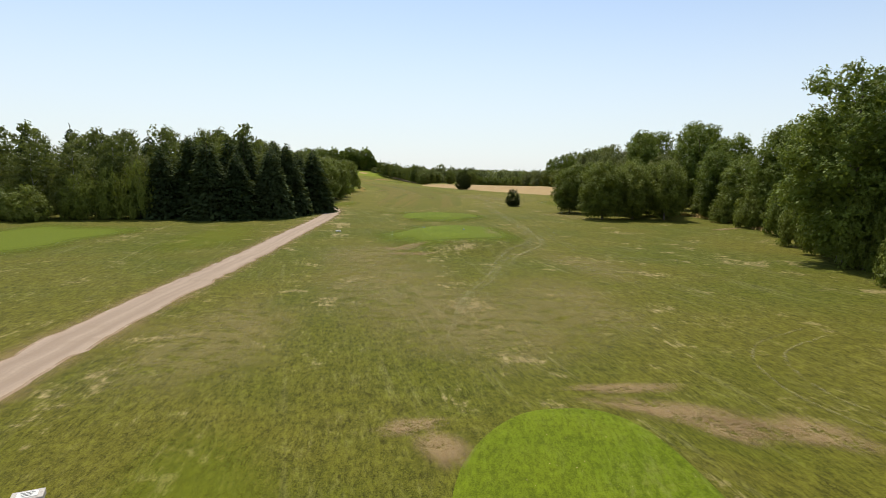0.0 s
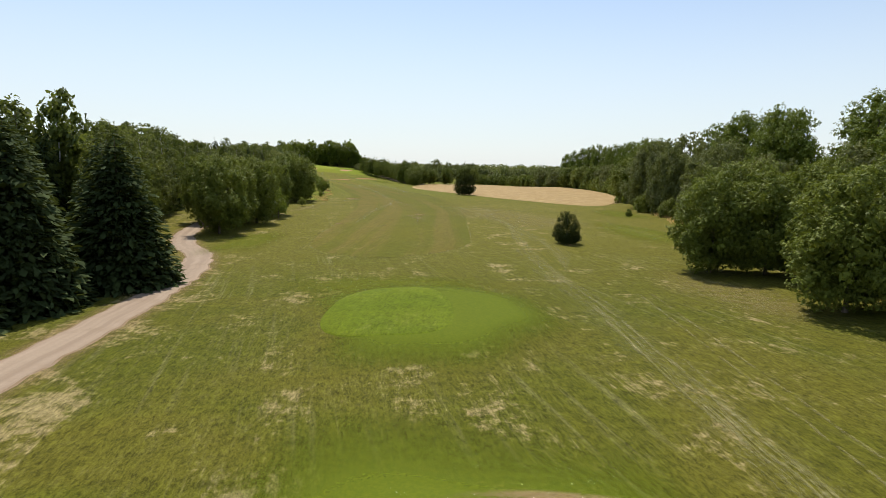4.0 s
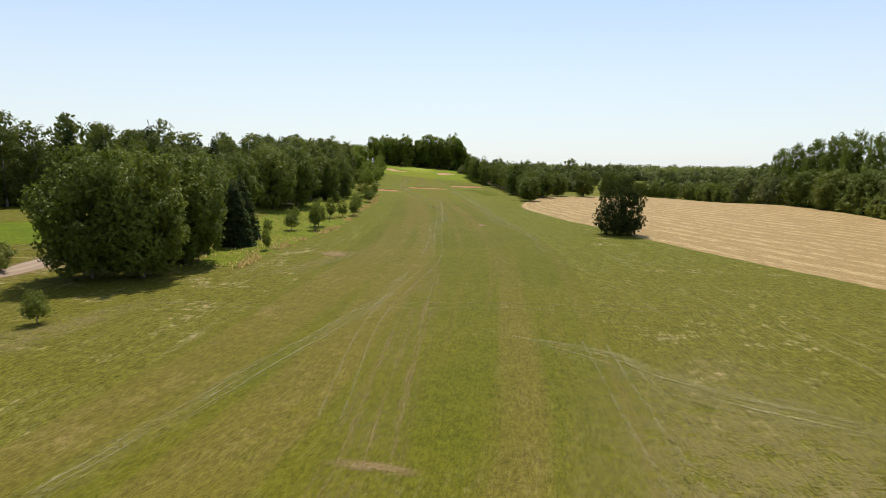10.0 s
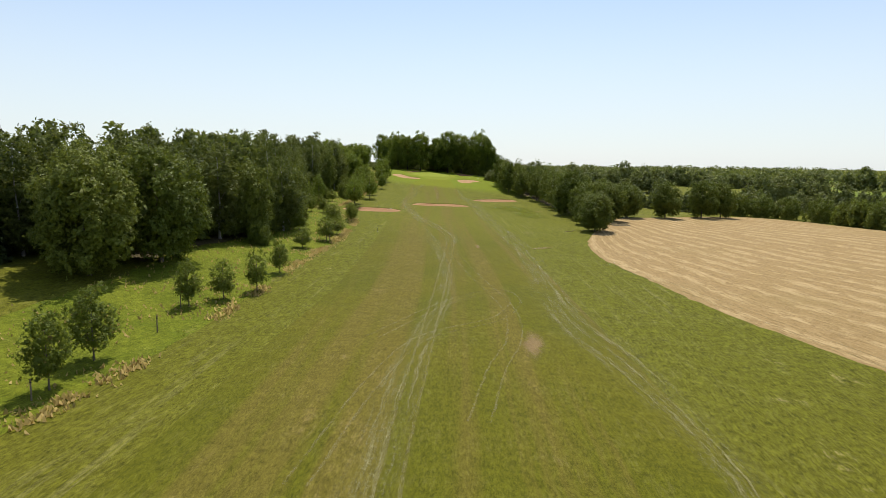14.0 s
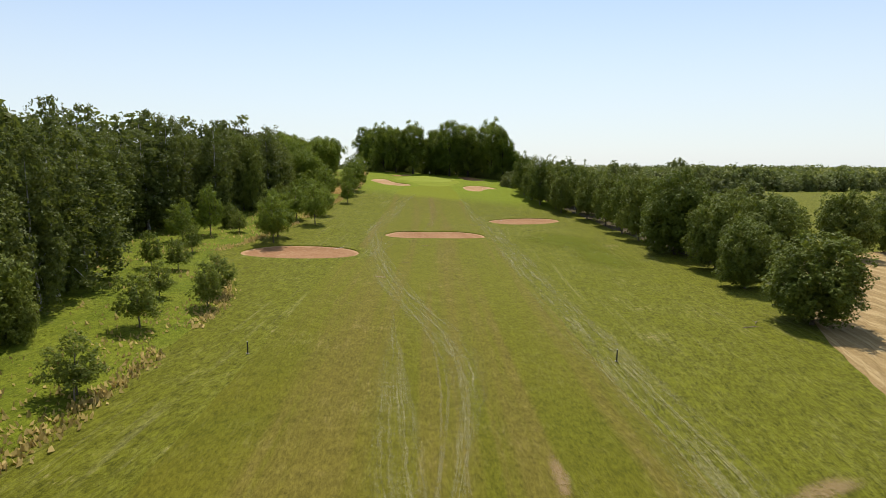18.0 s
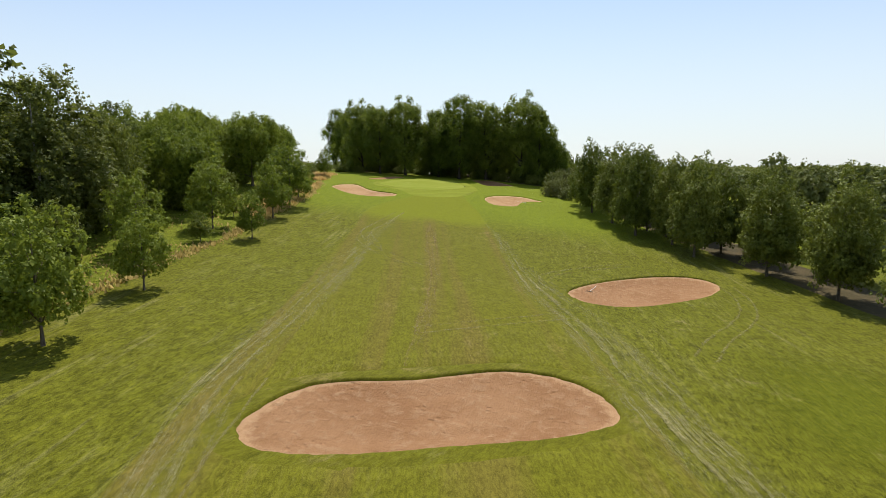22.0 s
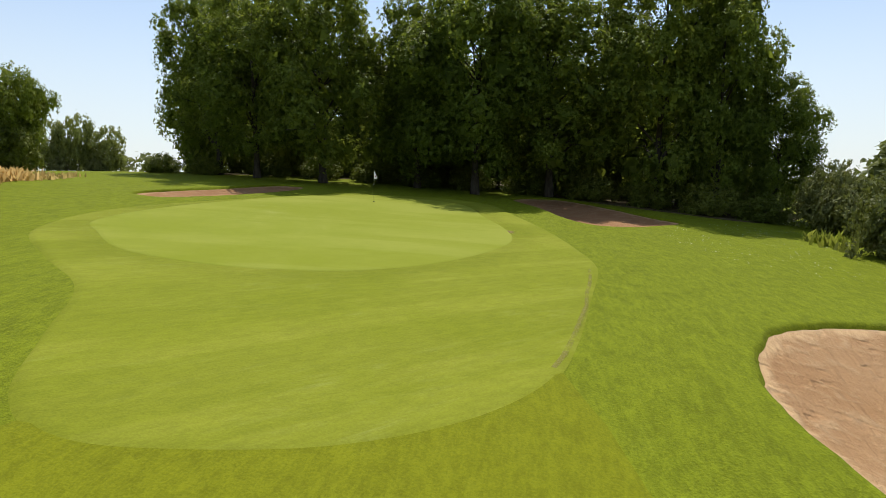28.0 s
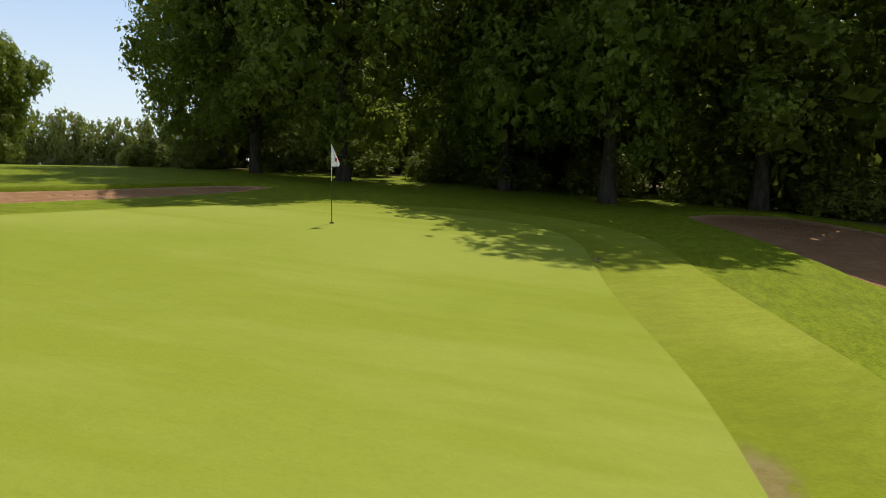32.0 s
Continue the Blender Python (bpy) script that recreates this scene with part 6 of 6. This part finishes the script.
for x, y, h in ((-42.8, 283.5, 1.4), (-74.7, 388.4, 1.3), (-75.1, 387.6, 1.2), (-40, 271.2, 1.3), (-44.2, 298.6, 1.2), (-46, 289.8, 1.3), (-52, 329.8, 1.3), (-54, 336.8, 1.2)):
    stake(x, y, h)


def tee_marker(x, y, mat, label):
    base = thing("tee_marker", x, y, label, "tee marker", "tee markers", lift=0.03)
    bm = bmesh.new()
    bmesh.ops.create_uvsphere(bm, u_segments=14, v_segments=8, radius=0.1, matrix=Matrix.Translation((0, 0, 0.07)) @ Matrix.Diagonal((1, 1, 0.8, 1)))
    part("ball", bm, mat, base)
    bm = bmesh.new()
    bm_box(bm, 0.03, 0.09, 0.1, 0.16, 0.1, 0.14, None, 0.02)
    part("block", bm, wood_stake, base, "pale wooden block")


tee_marker(-2.7, 81.1, blue_paint, "blue painted tee marker with a wooden block")
tee_marker(2.8, 78.9, blue_paint, "blue painted tee marker with a wooden block")


def slab(x, y, turn, label):
    base = thing("tee_plate", x, y, label, "stone plate", "tee plates", turn)
    bm = bmesh.new()
    bm_box(bm, 0, 0, 0.06, 0.78, 0.5, 0.2, None, 0.025)
    part("stone", bm, concrete, base)
    bm = bmesh.new()
    bm_box(bm, 0, 0, 0.168, 0.5, 0.3, 0.012, None, 0.004)
    plate = part("plate", bm, cream, base, "pale inscribed plate")
    for k in range(3):
        bm = bmesh.new()
        bm_box(bm, 0, 0.08 - 0.08 * k, 0.177, 0.36 - 0.07 * k, 0.025, 0.004)
        part("inscription", bm, dark_paint, plate, "dark illegible line of writing")


slab(-15.3, 83.6, 10, "pale stone tee plate set in the rough")
slab(-11.2, 14.6, 25, "pale stone tee plate beside the first tee")


def rake(x, y, turn, drop):
    base = thing("bunker_rake", x, y, "wooden bunker rake lying on the sand", "rake", "bunker rakes", turn, -drop)
    bm = bmesh.new()
    bm_rod(bm, (0, 0, 0.06), (1.5, 0, 0.3), 0.016, 0.014, 8)
    part("handle", bm, white, base, "pale handle")
    bm = bmesh.new()
    bm_box(bm, 0, 0, 0.06, 0.05, 0.55, 0.04, None, 0.008)
    head = part("head", bm, wood_stake, base, "dark wooden head")
    bm = bmesh.new()
    for k in range(9):
        bm_rod(bm, (0, -0.24 + 0.06 * k, 0.05), (0, -0.24 + 0.06 * k, -0.02), 0.008, 0.004, 6)
    part("teeth", bm, wood_stake, head)


rake(-64.0, 384.6, 40, 0.2)
rake(-50.0, 428.6, 70, 0.2)
rake(-62.6, 476.4, 205, -0.05)


def golf_cart(x, y, turn):
    base = thing("golf_cart", x, y, "cream golf cart with a dark canopy parked before the wood", "golf cart", turn=turn)
    bm = bmesh.new()
    bm_box(bm, 0, 0, 0.42, 2.3, 1.1, 0.25, None, 0.06)
    bm_box(bm, 0.85, 0, 0.68, 0.55, 1.05, 0.4, None, 0.12)
    bm_box(bm, -0.7, 0, 0.66, 0.8, 1.05, 0.3, None, 0.08)
    part("body", bm, cream, base)
    bm = bmesh.new()
    bm_box(bm, -0.3, 0, 0.86, 0.5, 1.0, 0.12, None, 0.04)
    bm_box(bm, -0.58, 0, 1.1, 0.12, 1.0, 0.42, None, 0.04)
    part("seat", bm, dark_paint, base, "dark padded bench seat")
    bm = bmesh.new()
    bm_box(bm, -0.05, 0, 1.84, 1.9, 1.15, 0.08, None, 0.035)
    part("canopy", bm, dark_paint, base, "dark roof canopy")
    for sx in (0.8, -0.85):
        for sy in (-0.5, 0.5):
            bm = bmesh.new()
            bm_rod(bm, (sx, sy, 0.7), (sx * 0.95, sy, 1.82), 0.02, 0.02, 8)
            part("canopy_post", bm, steel, base)
            bm = bmesh.new()
            bm_rod(bm, (sx, sy - 0.09, 0.23), (sx, sy + 0.09, 0.23), 0.23, 0.23, 20)
            wheel = part("wheel", bm, rubber, base)
            bm = bmesh.new()
            bm_rod(bm, (sx, sy - 0.1, 0.23), (sx, sy + 0.1, 0.23), 0.12, 0.12, 16)
            part("hub", bm, white, wheel, "pale hub")
    bm = bmesh.new()
    bm_rod(bm, (0.6, 0.25, 0.8), (0.25, 0.25, 1.12), 0.02, 0.02, 8)
    bmesh.ops.create_cone(bm, cap_ends=True, segments=18, radius1=0.18, radius2=0.18, depth=0.03, matrix=pose(0.24, 0.25, 1.14, 0, -45, 0))
    part("steering_wheel", bm, rubber, base)


golf_cart(-78.5, 256.0, 60)


def debris(x, y, turn, length):
    base = thing("dead_branch", x, y, "pale dead branch lying on the mown grass", "branch", "fallen branches", turn, 0.05)
    bm = bmesh.new()
    bm_rod(bm, (0, 0, 0), (length * 0.6, 0.05, 0.05), 0.04, 0.03, 7)
    bm_rod(bm, (length * 0.6, 0.05, 0.05), (length, -0.12, 0.03), 0.03, 0.01, 7)
    part("stem", bm, wood_stake, base)
    bm = bmesh.new()
    bm_rod(bm, (length * 0.4, 0.03, 0.03), (length * 0.7, 0.4, 0.08), 0.02, 0.006, 6)
    part("twig", bm, wood_stake, base)


debris(-18.2, 364.5, 20, 1.6)
debris(-17, 366, 70, 1.1)
